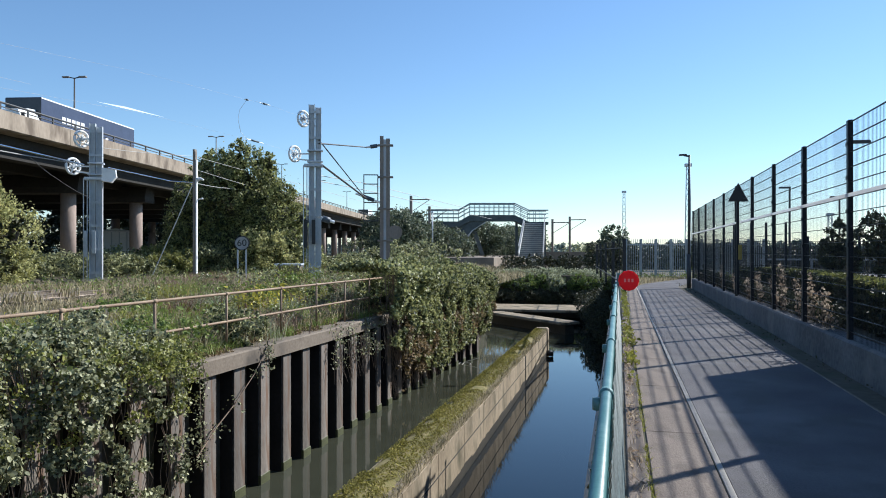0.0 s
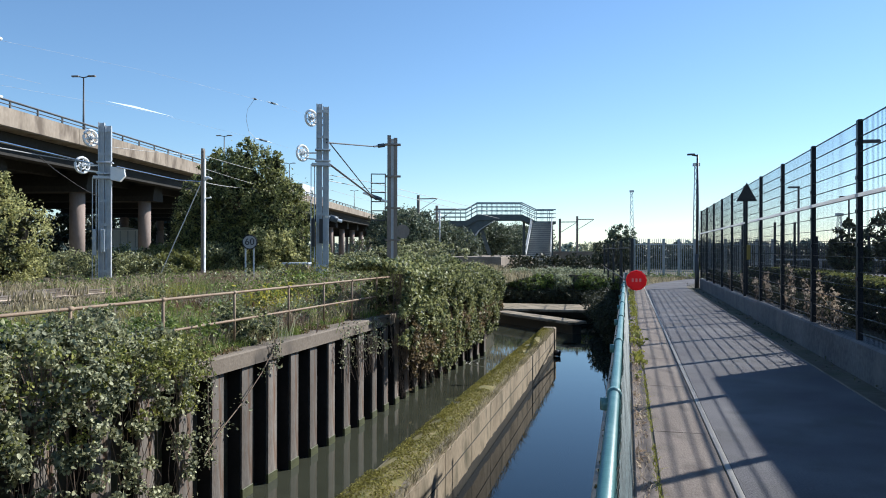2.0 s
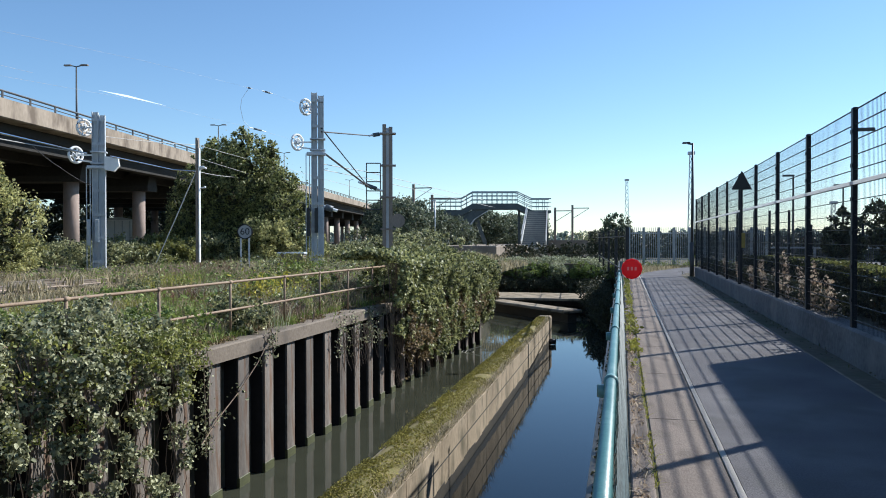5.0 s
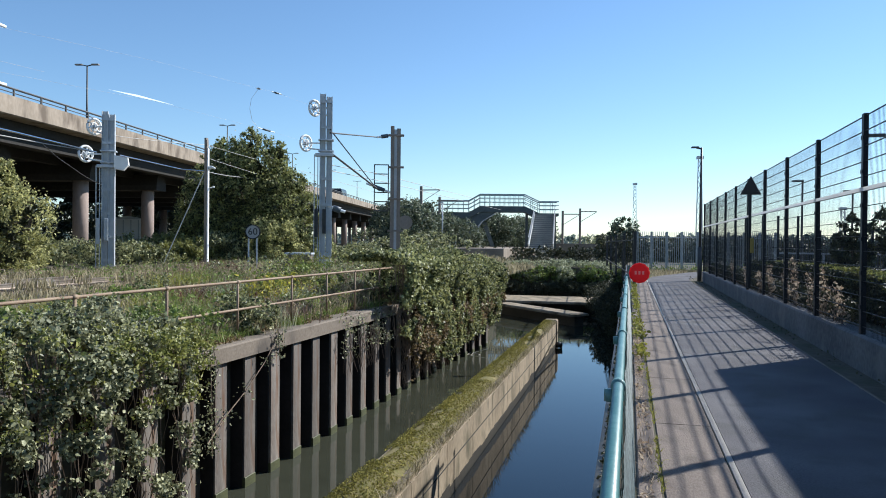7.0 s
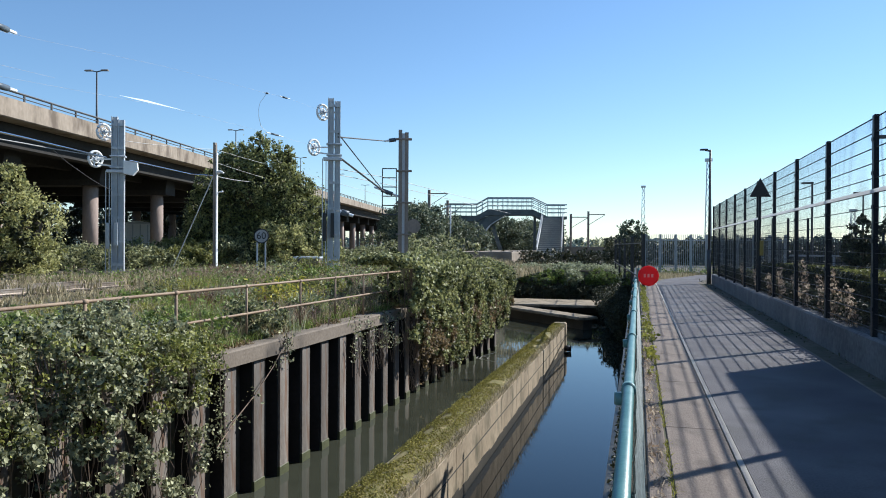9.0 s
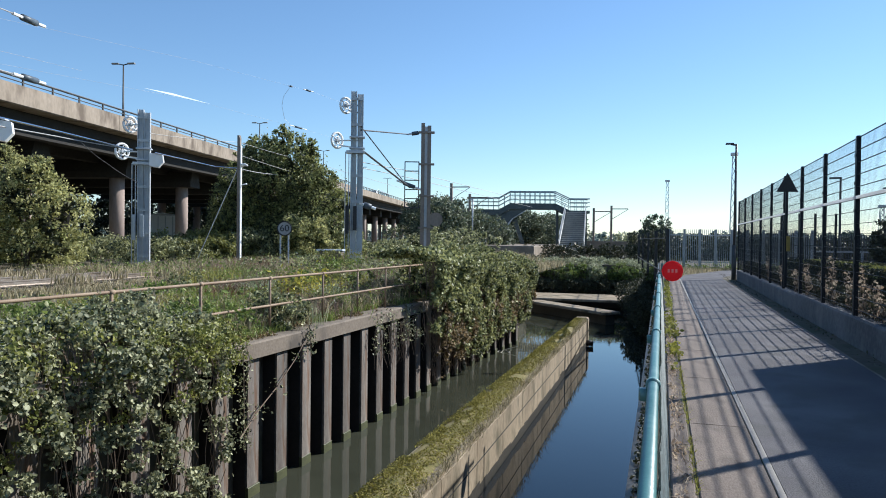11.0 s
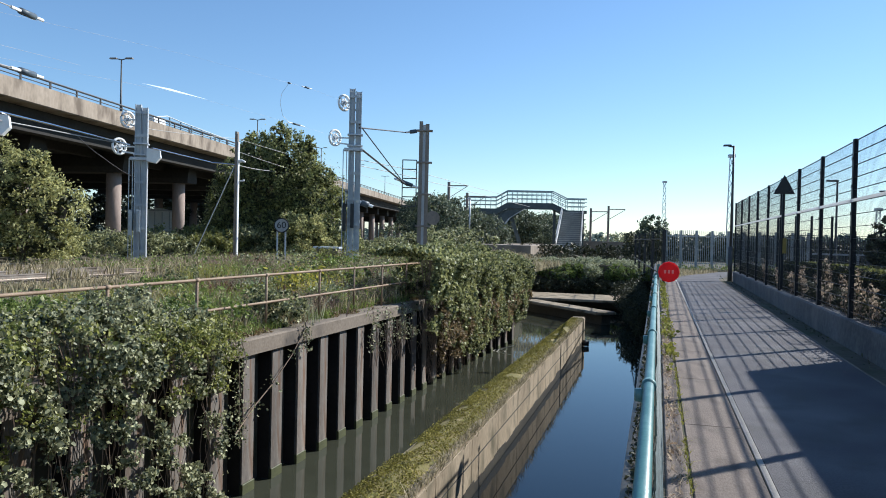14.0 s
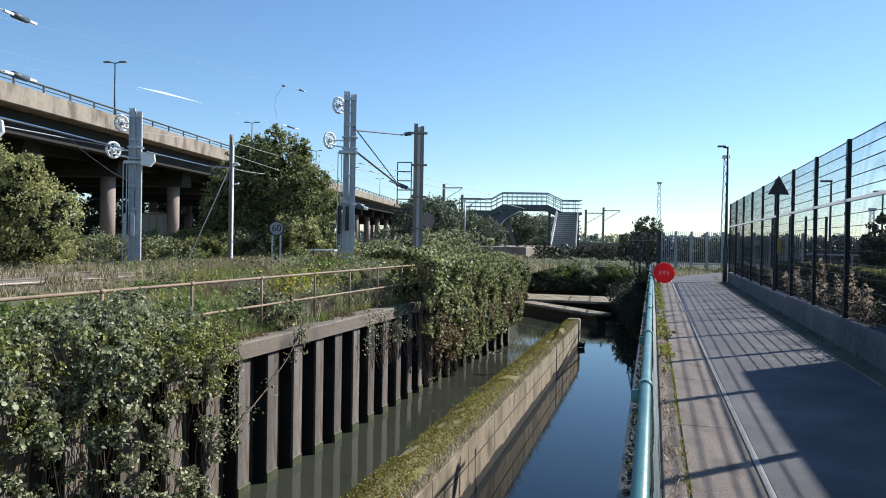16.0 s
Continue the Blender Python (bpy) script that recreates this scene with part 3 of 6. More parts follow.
k = 70000
yy = 5 + 29.6 * rng.rand(k) ** 1.3
xx = np.array([weir_left(v) for v in yy])
xx = xx + rng.beta(1.1, 1.9, k) * (-3.24 - xx)
keep = np.array([noise.noise(Vector((a * 2.2, b * 0.8, 3))) > -0.33 + 0.55 * max(0, (a - weir_left(b)) / (-3.24 - weir_left(b)) - 0.6) for a, b in zip(xx, yy)])
part("moss", leaves("moss", np.stack([xx, yy, WT + 0.07 + 0.02 * rng.randn(k)], 1)[keep], 0.03, M["moss"], flat=0.9), None, divide, "yellow-green moss tufts")
k = 2600
yy = rng.uniform(5, 34.6, k)
part("grass_fringe", blades("grass_fringe", np.stack([np.full(k, -3.25) + rng.randn(k) * 0.05, yy, np.full(k, WT)], 1), 0.16, 0.012, M["grass"], 0.8), None, divide, "dry grass fringe")
g = Geo().tube([(-3.22, 34.3, -3.0), (-2.92, 34.35, -3.02)], 0.13, 12)
part("outlet_pipe", g, M["black"], divide, "short black outlet pipe", smooth=True)

# river end: slab weir and banks
# added below the slabs; its dark colour stands for their shadow
tagged(part("weir_pier", Geo().box(-10.4, 54.2, -4.4, -1.4, 57.0, -2.62).box(-4.0, -0.3, -4.4, 4.0, 0.3, -2.62, pose(-5.4, 46.6, 0, 0, 0, -49)), M["wet"]), "pier added under the weir slabs, dark for the shade there", "weir", kind="structure")
tagged(part("weir_slab", Geo().slab(-10.4, 51.6, -2.56, -1.2, 57.0, -2.4, 0.05).slab(-4.2, -0.75, -2.56, 4.2, 0.55, -2.4, 0.05, pose(-5.4, 46.6, 0, 0, 0, -49)), M["weir"]), "pale concrete weir slabs across the river", "weir", kind="structure")


# ---- viaduct ----
PAR = 9.15


def via(y, off=0.0, z=0.0):
    """A point of the viaduct: off metres beyond its near parapet."""
    return Vector((-31.9 - 0.172 * (y - 33.4) - off * 0.9855, y - off * 0.17, z))


VIA_YAW = math.degrees(math.atan(0.172))
viaduct = thing("viaduct", "long stained concrete road viaduct on round columns", "viaduct")
ends = [-20 + 12.0 * i for i in range(24)]
for a, b in zip(ends, ends[1:]):
    g = Geo()
    m = Matrix.Translation(via(a)) @ pose(0, 0, 0, 0, 0, VIA_YAW)
    n = (via(b) - via(a)).length - 0.03
    g.prism([(0, PAR), (0, PAR - 0.98), (-0.1, PAR - 1.04), (-1.2, PAR - 1.04), (-1.2, PAR - 0.99), (-0.3, PAR - 0.97), (-0.3, PAR)], 0, n, m)
    part("parapet", g, M["viaduct"], viaduct)
g = Geo()
m = Matrix.Translation(via(-20)) @ pose(0, 0, 0, 0, 0, VIA_YAW)
L = (via(256) - via(-20)).length
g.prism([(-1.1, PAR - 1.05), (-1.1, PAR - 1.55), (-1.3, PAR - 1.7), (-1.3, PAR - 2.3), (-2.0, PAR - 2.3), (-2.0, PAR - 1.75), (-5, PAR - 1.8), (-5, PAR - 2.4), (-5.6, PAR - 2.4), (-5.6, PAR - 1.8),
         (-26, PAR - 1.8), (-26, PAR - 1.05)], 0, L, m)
part("deck", g, M["soffit"], viaduct, "deck with downstand beams, shade put in its dark concrete")
part("far_parapet", Geo().box(-26.3, 0, PAR - 1.15, -26, L, PAR, m), M["viaduct"], viaduct)
bar = Geo().tube([via(-20, 0.15, PAR + 0.42), via(256, 0.15, PAR + 0.42)], 0.06, 6).tube([via(-20, 0.15, PAR + 0.2), via(256, 0.15, PAR + 0.2)], 0.03, 6)
part("parapet_rail", bar, M["darksteel"], viaduct, "steel handrail on the parapet")
stub = Geo().slab(-0.04, -0.04, 0, 0.04, 0.04, 0.42, 0.01).mesh("rail_post", M["darksteel"])
for i in range(68):
    part("rail_post", stub, None, viaduct).matrix_world = Matrix.Translation(via(24 + 2.4 * i, 0.15, PAR))
col_mesh = Geo().tube([(0, 0, -0.5), (0, 0, 6.0)], 0.52, 24).mesh("column", M["pier"], True)
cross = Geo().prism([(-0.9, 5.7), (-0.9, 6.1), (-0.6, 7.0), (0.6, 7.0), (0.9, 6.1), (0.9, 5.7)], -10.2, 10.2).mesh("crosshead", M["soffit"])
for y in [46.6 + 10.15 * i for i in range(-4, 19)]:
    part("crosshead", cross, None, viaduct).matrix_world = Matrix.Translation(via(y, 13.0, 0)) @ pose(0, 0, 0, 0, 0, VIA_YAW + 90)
    for off in (4.0, 21.5):
        part("column", col_mesh, None, viaduct).matrix_world = Matrix.Translation(via(y, off, 0)) @ pose(0, 0, 0, 0, 0, VIA_YAW)


def viaduct_lamp(y, off=10.0, h=12.0):
    ob = thing("street_lamp", "slim grey twin-arm street lamp on the viaduct", "street lamp", "viaduct lamps", Matrix.Translation(via(y, off, PAR - 1)) @ pose(0, 0, 0, 0, 0, VIA_YAW))
    part("pole", Geo().tube([(0, 0, 0), (0, 0, h)], 0.12, 10, 0.06), M["darksteel"], ob, smooth=True)
    for s in (-1, 1):
        part("arm", Geo().tube([(0, 0, h - 0.05), (s * 0.5, 0, h + 0.06)], 0.05, 6), M["darksteel"], ob)
        part("lantern", Geo().slab(-0.33, -0.14, -0.06, 0.33, 0.14, 0.07, 0.05, pose(s * 0.76, 0, h + 0.08)), M["oldsteel"], ob)


for y in (26, 59.55, 94, 126, 157, 187):
    viaduct_lamp(y, 11.0, 8.9)


# ---- railway ----
def track(x):
    ob = thing("railway_track", "worn steel rails on sleepers in brown ballast", "railway track", "railway tracks", pose(x, 0, 0))
    part("ballast_bed", Geo().prism([(-2.0, -0.35), (-1.4, 0.16), (1.4, 0.16), (2.0, -0.35)], -20, 150), M["ballast"], ob)
    for s in (-0.72, 0.72):
        part("rail", Geo().prism([(s - 0.07, 0.2), (s - 0.07, 0.22), (s - 0.015, 0.24), (s - 0.015, 0.32), (s - 0.035, 0.33), (s - 0.035, 0.36), (s + 0.035, 0.36), (s + 0.035, 0.33),
                                  (s + 0.015, 0.32), (s + 0.015, 0.24), (s + 0.07, 0.22), (s + 0.07, 0.2)], -20, 150), M["railsteel"], ob)
    sl = Geo().slab(-1.25, -0.12, 0.05, 1.25, 0.12, 0.2, 0.02).mesh("sleeper", M["concrete"])
    for i in range(60):
        part("sleeper", sl, None, ob).location = (0, 8 + 0.65 * i, 0)


track(-17.45)
track(-21.9 + 0.6)


def ring_geo(r, w, x, z):
    return Geo().tube([(x + 0.7 * r * math.cos(i * math.pi / 12), 0.14 + 0.7 * r * math.cos(i * math.pi / 12), z + r * math.sin(i * math.pi / 12)) for i in range(25)], w, 6, caps=False)


def tension_mast(x, y, z, h, wheels, width, label, yaw, weights, boxed):
    """Twin-channel anchor mast with balance wheels, yokes and weights."""
    ob = thing("tension_mast", label, "railway mast", "railway masts", pose(x, y, z, 0, 0, yaw))
    for s in (-1, 1):
        c, e, hh = s * width * 0.26, width * 0.235, h - (0.0 if s < 0 else 0.12)
        g = Geo()
        g.box(c - e, -0.02, -0.4, c + e, 0.02, hh)
        g.box(c - e, -0.16, -0.4, c - e + 0.025, 0.16, hh)
        g.box(c + e - 0.025, -0.16, -0.4, c + e, 0.16, hh)
        part("channel", g, M["galv"], ob)
    for k in range(7):
        zz = 0.5 + k * (h - 0.9) / 6
        part("batten", Geo().box(-width * 0.5, -0.13, zz, width * 0.5, -0.115, zz + 0.12), M["galv"], ob)
    for dz, wx in wheels:
        wl = part("balance_wheel", ring_geo(0.33, 0.055, wx, dz), M["whitemetal"], ob, "white spoked balance wheel", True)
        part("inner_ring", ring_geo(0.16, 0.03, wx, dz), M["whitemetal"], wl, "", True)
        part("hub", Geo().tube([(wx + 0.06, 0.08, dz), (wx - 0.06, 0.2, dz)], 0.08, 10), M["galv"], wl)
        for i in range(6):
            a = i * math.pi / 3 + 0.3
            part("spoke", Geo().tube([(wx, 0.14, dz), (wx + 0.23 * math.cos(a), 0.14 + 0.23 * math.cos(a), dz + 0.3 * math.sin(a))], 0.028, 5), M["whitemetal"], wl)
        part("wheel_bracket", Geo().beam((wx, 0.14, dz), (width * 0.3, 0.14, dz + 0.02), 0.06, 0.06), M["whitemetal"], ob)
        part("wheel_strut", Geo().beam((wx + 0.1, 0.14, dz - 0.22), (width * 0.2, 0.14, dz - 0.32), 0.06, 0.06), M["whitemetal"], ob)
    zb = wheels[-1][0] - 0.52
    part("yoke", Geo().slab(-width * 0.85, -0.25, zb - 0.06, width * 0.62, 0.2, zb + 0.06, 0.02).slab(-width * 0.6, -0.22, zb + 0.14, width * 0.62, 0.2, zb + 0.2, 0.02), M["galv"], ob)
    part("yoke_ends", Geo().slab(-width * 0.6, -0.24, zb + 0.62, width * 0.62, 0.2, zb + 0.68, 0.02), M["galv"], ob)
    for dx in (-0.72, -0.5, -0.36):
        part("tie_rod", Geo().tube([(dx * width / 0.8, -0.16, 0.15), (dx * width / 0.8, -0.16, zb)], 0.022, 6), M["galv"], ob)
    part("balance_weight", Geo().slab(-width * 0.86, -0.26, h * 0.18, -width * 0.6, -0.08, h * 0.34, 0.02), weights, ob, "stacked balance weight")
    part("balance_weight", Geo().slab(-0.25 * width, -0.3, h * 0.2, 0.02, -0.17, h * 0.34, 0.02), weights, ob, "stacked balance weight")
    if boxed:
        part("junction_box", Geo().prism([(0.25, zb - 0.1), (0.62, zb - 0.16), (0.82, zb + 0.08), (0.78, zb + 0.4), (0.25, zb + 0.46)], -0.3, 0.12), M["whitemetal"], ob, "white metal junction box")
    part("base_plate", Geo().slab(-width * 0.7, -0.25, 0.0, width * 0.7, 0.25, 0.1, 0.02), M["galv"], ob)
    return ob


tension_mast(-21.68, 27.79, 0.15, 6.9, [(6.25, -0.6), (5.08, -0.92)], 0.52, "new galvanised twin-channel mast with white balance wheels", 30, M["galv"], True)
tension_mast(-13.0, 30.84, 0.4, 7.65, [(7.05, -0.51), (5.5, -0.88)], 0.55, "tall galvanised twin-channel mast with two balance wheels", 22, M["black"], False)
tension_mast(-18.82, 17.06, -0.13, 6.9, [(6.25, -0.36), (5.08, -0.6)], 0.6, "galvanised twin-channel mast with a white junction box", 38, M["galv"], True)
mast = thing("railway_mast", "weathered brown twin-channel railway mast with a side ladder", "railway mast", "railway masts", pose(-13.66, 43.02, 0.2, 0, 0, 18))
for s in (-1, 1):
    part("channel", Geo().box(s * 0.19 - 0.11, -0.12, -0.5, s * 0.19 + 0.11, 0.12, 8.25 + (0.05 if s < 0 else -0.1)), M["oldsteel"], mast)
part("spine", Geo().box(-0.09, -0.05, 0, 0.09, 0.05, 8.1), M["galv"], mast)
for k in range(4):
    part("clamp", Geo().slab(-0.45, -0.2, 2 + k * 1.9, 0.5, 0.2, 2.1 + k * 1.9, 0.02), M["oldsteel"], mast)
lad = Geo()
for x0 in (-1.25, -0.42):
    lad.box(x0 - 0.03, -0.03, 3.2, x0 + 0.03, 0.03, 6.0)
for k in range(6):
    lad.box(-1.25, -0.02, 3.2 + k * 0.55, -0.42, 0.02, 3.26 + k * 0.55)
part("side_frame", lad, M["darksteel"], mast)

pole = thing("railway_pole", "slender grey steel pole with white insulators and a stay", "railway pole", "railway masts", pose(-19.75, 32.35, 0.1))
part("post", Geo().box(-0.1, -0.09, -0.4, 0.0, 0.09, 6.4).box(0.0, -0.07, -0.4, 0.03, 0.07, 6.3), M["oldsteel"], pole)
part("edge_strip", Geo().box(0.03, -0.06, -0.3, 0.08, 0.06, 5.9), M["whitemetal"], pole)
part("stay", Geo().tube([(-0.1, 0, 4.85), (-2.25, -0.4, 0.0)], 0.022, 6), M["galv"], pole)
for k in range(2):
    part("insulator", Geo().tube([(0.1, 0, 4.95), (0.2, 0, 4.98), (0.24, 0, 5.0), (0.42, 0, 4.92)], 0.1, 10, 0.05) if k == 0 else Geo().tube([(0.06, 0.02, 4.0), (0.2, 0.1, 4.03), (0.32, 0.1, 4.05)], 0.02, 10, 0.05), M["porcelain"], pole, "white porcelain insulator", True)

for x, y, z, h in ((-23.5, 84, 0.5, 7.5), (-8.6, 100, 0.5, 5.3), (-6.6, 104, 0.5, 5.8), (-22.3, 88, 0.5, 6.5)):
    ob = thing("railway_mast", "distant grey steel railway mast", "railway mast", "far railway masts", pose(x, y, z))
    part("post", Geo().box(-0.14, -0.14, -0.5, 0.14, 0.14, h), M["oldsteel"], ob)
    part("arm", Geo().box(-0.05, -0.05, h - 0.5, 2.2, 0.05, h - 0.38).tube([(0.1, 0, h - 1.8), (2.2, 0, h - 0.5)], 0.035, 5), M["oldsteel"], ob)


def cable(name, pts, r, material, label, sag=0.0):
    pts = [Vector(p) for p in pts]
    out = []
    for p, q in zip(pts, pts[1:]):
        for i in range(10):
            u = i / 10
            out.append(p.lerp(q, u) - Vector((0, 0, sag * 4 * u * (1 - u))))
    out.append(pts[-1])
    return tagged(part(name, Geo().tube(out, r, 5), material), label, "cable")


A, B, C = Vector((-21.68, 27.79, 0)), Vector((-13.06, 30.84, 0)), Vector((-13.66, 43.02, 0))
cable("overhead_wire", [(-17.45, 15.42, 4.82), (-19.24, 20.13, 5.02), (-21.84, 27.23, 5.25)], 0.035, M["bright"], "thick bright overhead wire running to a balance wheel", 0)
cable("overhead_wire", [(-17.46, 15.42, 4.56), (-19.24, 20.13, 4.84), (-20.27, 22.46, 4.99), (-21.84, 27.23, 5.25)], 0.018, M["wire"], "thin overhead wire with a splice", 0)
cable("overhead_wire", [(-20.87, 27.45, 5.13), (-20.96, 32.05, 4.98), (-20.05, 32.78, 4.94)], 0.03, M["bright"], "bright tensioning wire beyond the mast", 0)
cable("overhead_wire", [(-20.05, 32.78, 4.94), (-21.07, 38.19, 5.12), (-27.44, 65.45, 6.07)], 0.018, M["wire"], "overhead wire between masts", 0.05)
cable("overhead_wire", [(-21.1, 27.4, 5.96), (-20.05, 32.78, 6.23), (-20.92, 44.39, 6.19), (-23.17, 76.73, 5.98)], 0.012, M["wire"], "thin upper overhead wire", 0.05)
cable("overhead_wire", [(-20.05, 32.78, 5.6), (-20.93, 44.39, 5.22)], 0.012, M["wire"], "thin middle overhead wire", 0.05)
cable("overhead_wire", [(-20.27, 22.46, 4.99), (-21.13, 24.83, 4.44), (-21.61, 27.28, 3.87)], 0.014, M["darkwire"], "slack dark cable at the mast", 0.05)
cable("overhead_wire", [(-12.76, 11.38, 5.85), (-13.61, 19.39, 6.86), (-13.49, 25.58, 7.27), (-13.3, 26.66, 7.32), (-13.4, 30.5, 7.45)], 0.002, M["wire"], "hair-thin overhead wire to the upper balance wheel", 0.0)
cable("overhead_wire", [(-12.76, 11.38, 4.97), (-13.61, 19.4, 5.68), (-13.7, 26.56, 5.88), (-13.7, 30.4, 5.9)], 0.002, M["wire"], "hair-thin overhead wire to the lower balance wheel", 0.0)
cable("stay_wire", [B + Vector((0.25, 0, 6.35)), C + Vector((-1.0, -0.5, 7.8))], 0.035, M["darkwire"], "dark stay between two masts")
cable("stay_wire", [B + Vector((0.25, 0, 6.5)), C + Vector((-1.2, -0.3, 4.9))], 0.03, M["darkwire"], "dark thin stay between two masts")
cable("stay_wire", [B + Vector((0.25, 0, 5.5)), C + Vector((-0.9, -0.3, 4.65))], 0.05, M["darkwire"], "dark heavy stay between two masts")
cable("overhead_wire", [B + Vector((0, 0.2, 5.0)), (-14.9, 43, 5.7), (-15.5, 95, 6.2)], 0.018, M["wire"], "thin overhead wire past the masts")
cable("overhead_wire", [B + Vector((0, 0.2, 4.75)), (-14.9, 43, 5.3), (-15.5, 95, 5.6)], 0.018, M["wire"], "thin overhead wire past the masts")


def insulator(p, q, r, label, ends=True):
    p, q = Vector(p), Vector(q)
    ob = thing("insulator", label, "insulator", "wire insulators", Matrix.Translation(p))
    d = q - p
    part("body", Geo().tube([d * 0.28, d * 0.72], r, 10), M["insulator"], ob, smooth=True)
    if ends:
        for a, b in ((0.0, 0.28), (0.72, 1.0)):
            part("fitting", Geo().tube([d * a, d * b], r * 0.5, 8), M["whitemetal"], ob)


insulator(C + Vector((-1.0, -0.5, 7.8)), C + Vector((-0.2, -0.1, 7.95)), 0.12, "dark ribbed strain insulator on a stay")
insulator(C + Vector((-1.6, -0.7, 5.05)), C + Vector((-0.2, -0.1, 4.5)), 0.12, "dark ribbed strain insulator on a heavy stay")

part("round_plate", Geo().tube([(0.62, -0.06, 2.55), (0.62, -0.03, 2.55)], 0.42, 20), M["oldsteel"], mast, "grey round plate")
cab = thing("equipment_cabinet", "low grey trackside equipment cabinet", "cabinet", m=pose(-13.24, 28.74, 0.2, 0, 0, 12))
part("body", Geo().slab(-0.5, -0.3, 0, 0.5, 0.3, 0.85, 0.03), M["concrete"], cab)
part("lid", Geo().slab(-0.55, -0.35, 0.85, 0.55, 0.35, 0.92, 0.02), M["galv"], cab)
insulator((-12.89, 30.87, 3.14), (-12.24, 31.23, 2.9), 0.14, "white insulator bracket beside the mast")

# speed board
sg = thing("speed_board", "round white railway speed board on twin posts", "railway sign", m=pose(-14.66, 27.38, 0.1, 0, 0, 26))
for s in (-0.16, 0.16):
    part("post", Geo().box(s - 0.03, -0.03, -0.3, s + 0.03, 0.03, 1.7), M["galv"], sg)
g = Geo()
g.tube([(0, -0.06, 1.85), (0, -0.02, 1.85)], 0.28, 24)
part("disc", g, M["signface"], sg)
part("rim", Geo().tube([(0.28 * math.cos(i * math.pi / 12), -0.065, 1.85 + 0.28 * math.sin(i * math.pi / 12)) for i in range(25)], 0.025, 6, caps=False), M["black"], sg)
fc = bpy.data.curves.new("number", "FONT")
fc.body, fc.size, fc.align_x, fc.align_y, fc.extrude = "60", 0.38, "CENTER", "CENTER", 0.004
num = new("number", fc)
num.data.materials.append(M["black"])
num.parent = sg
num.matrix_basis = pose(0, -0.07, 1.85, 90)

# far footbridge
FB = pose(-19.18, 93.0, 0.9, 0, 0, 13.2)
fb = thing("footbridge", "pale steel railway footbridge with stairs", "footbridge", m=FB)
DK = 5.2
part("deck", Geo().box(0.8, -1, DK - 0.75, 6.4, 1, DK).prism([(-0.6, DK - 1.5), (0.8, DK - 0.75), (0.8, DK), (-0.6, DK - 0.8)], -1, 1).prism([(6.4, DK - 0.75), (8.2, DK - 1.6), (8.2, DK - 0.85), (6.4, DK)], -1, 1)
     .box(-4.6, -1, DK - 1.5, -0.6, 1, DK - 0.8)
     .prism([(-3.6, DK - 1.5), (-1.6, DK - 2.7), (0.0, DK - 2.7), (0.8, DK - 0.8), (-0.6, DK - 1.5)], -0.7, 0.7), M["bridgedark"], fb)
part("arch_leg", Geo().prism([(-0.5, -0.3), (0.35, -0.3), (0.45, 2.6), (2.9, DK - 0.7), (0.8, DK - 0.75), (-0.5, 2.9)], -0.8, 0.8), M["bridgedark"], fb)
part("leg_edge", Geo().prism([(0.36, -0.3), (0.62, -0.3), (0.7, 2.55), (1.2, 3.3), (3.1, DK - 0.72), (2.92, DK - 0.72), (1.0, 3.25), (0.46, 2.6)], -0.84, 0.84), M["stairgrey"], fb, "pale edge strip")
part("rear_leg", Geo().beam((1.4, 0.6, 3.2), (2.6, 0.6, -0.2), 0.3, 0.5), M["bridgedark"], fb)
rails = Geo()
run = [(-4.6, DK - 0.8), (-0.6, DK - 0.8), (0.8, DK), (6.4, DK), (8.2, DK - 0.85), (10.6, DK - 0.85)]
for yy in (-1, 1):
    for dz in (0.5, 1.0, 1.45):
        rails.tube([(x, yy, z + dz) for x, z in run], 0.045 if dz < 1.4 else 0.08, 5)
    for (x0, z0), (x1, z1) in zip(run, run[1:]):
        n = max(2, int((x1 - x0) / 0.62))
        for i in range(n):
            u = i / n
            rails.box(x0 + (x1 - x0) * u - 0.03, yy - 0.03, z0 + (z1 - z0) * u, x0 + (x1 - x0) * u + 0.03, yy + 0.03, z0 + (z1 - z0) * u + 1.45)
part("railing", rails, M["bridgerail"], fb)
part("landing", Geo().box(8.2, -1.1, DK - 1.2, 10.6, 1.1, DK - 0.85).box(8.3, 0.6, 0, 8.6, 0.9, DK - 1.2).box(10.2, 0.6, 0, 10.5, 0.9, DK - 1.2).box(6.6, 0.2, 0, 6.9, 0.5, DK - 0.9), M["bridgedark"], fb)
for i in range(18):
    part("step", Geo().box(7.6 - i * 0.07, -1.1 - 0.3 * (i + 1), DK - 1.1 - i * 0.25, 10.1 - i * 0.05, -1.1 - 0.3 * i + 0.03, DK - 1.1 - i * 0.25 + 0.06), M["stairgrey"], fb)
    part("riser", Geo().box(7.62 - i * 0.07, -1.1 - 0.3 * i - 0.02, DK - 1.36 - i * 0.25, 10.08 - i * 0.05, -1.1 - 0.3 * i + 0.03, DK - 1.1 - i * 0.25), M["tread"], fb, "dark riser")
part("stringer", Geo().beam((7.6, -1.1, DK - 0.9), (6.3, -6.6, 0.3), 0.12, 0.55).beam((10.1, -1.1, DK - 0.9), (9.2, -6.6, 0.3), 0.12, 0.75).beam((7.6, -1.1, DK), (6.3, -6.6, 1.3), 0.08, 0.08).beam((10.1, -1.1, DK), (9.2, -6.6, 1.3), 0.08, 0.08), M["stairgrey"], fb)
tagged(part("station_platform", Geo().slab(-20.6, 70, -0.3, -11.5, 97, 1.0, 0.05), M["platform"]), "brick-faced station platform beside the railway", "platform")

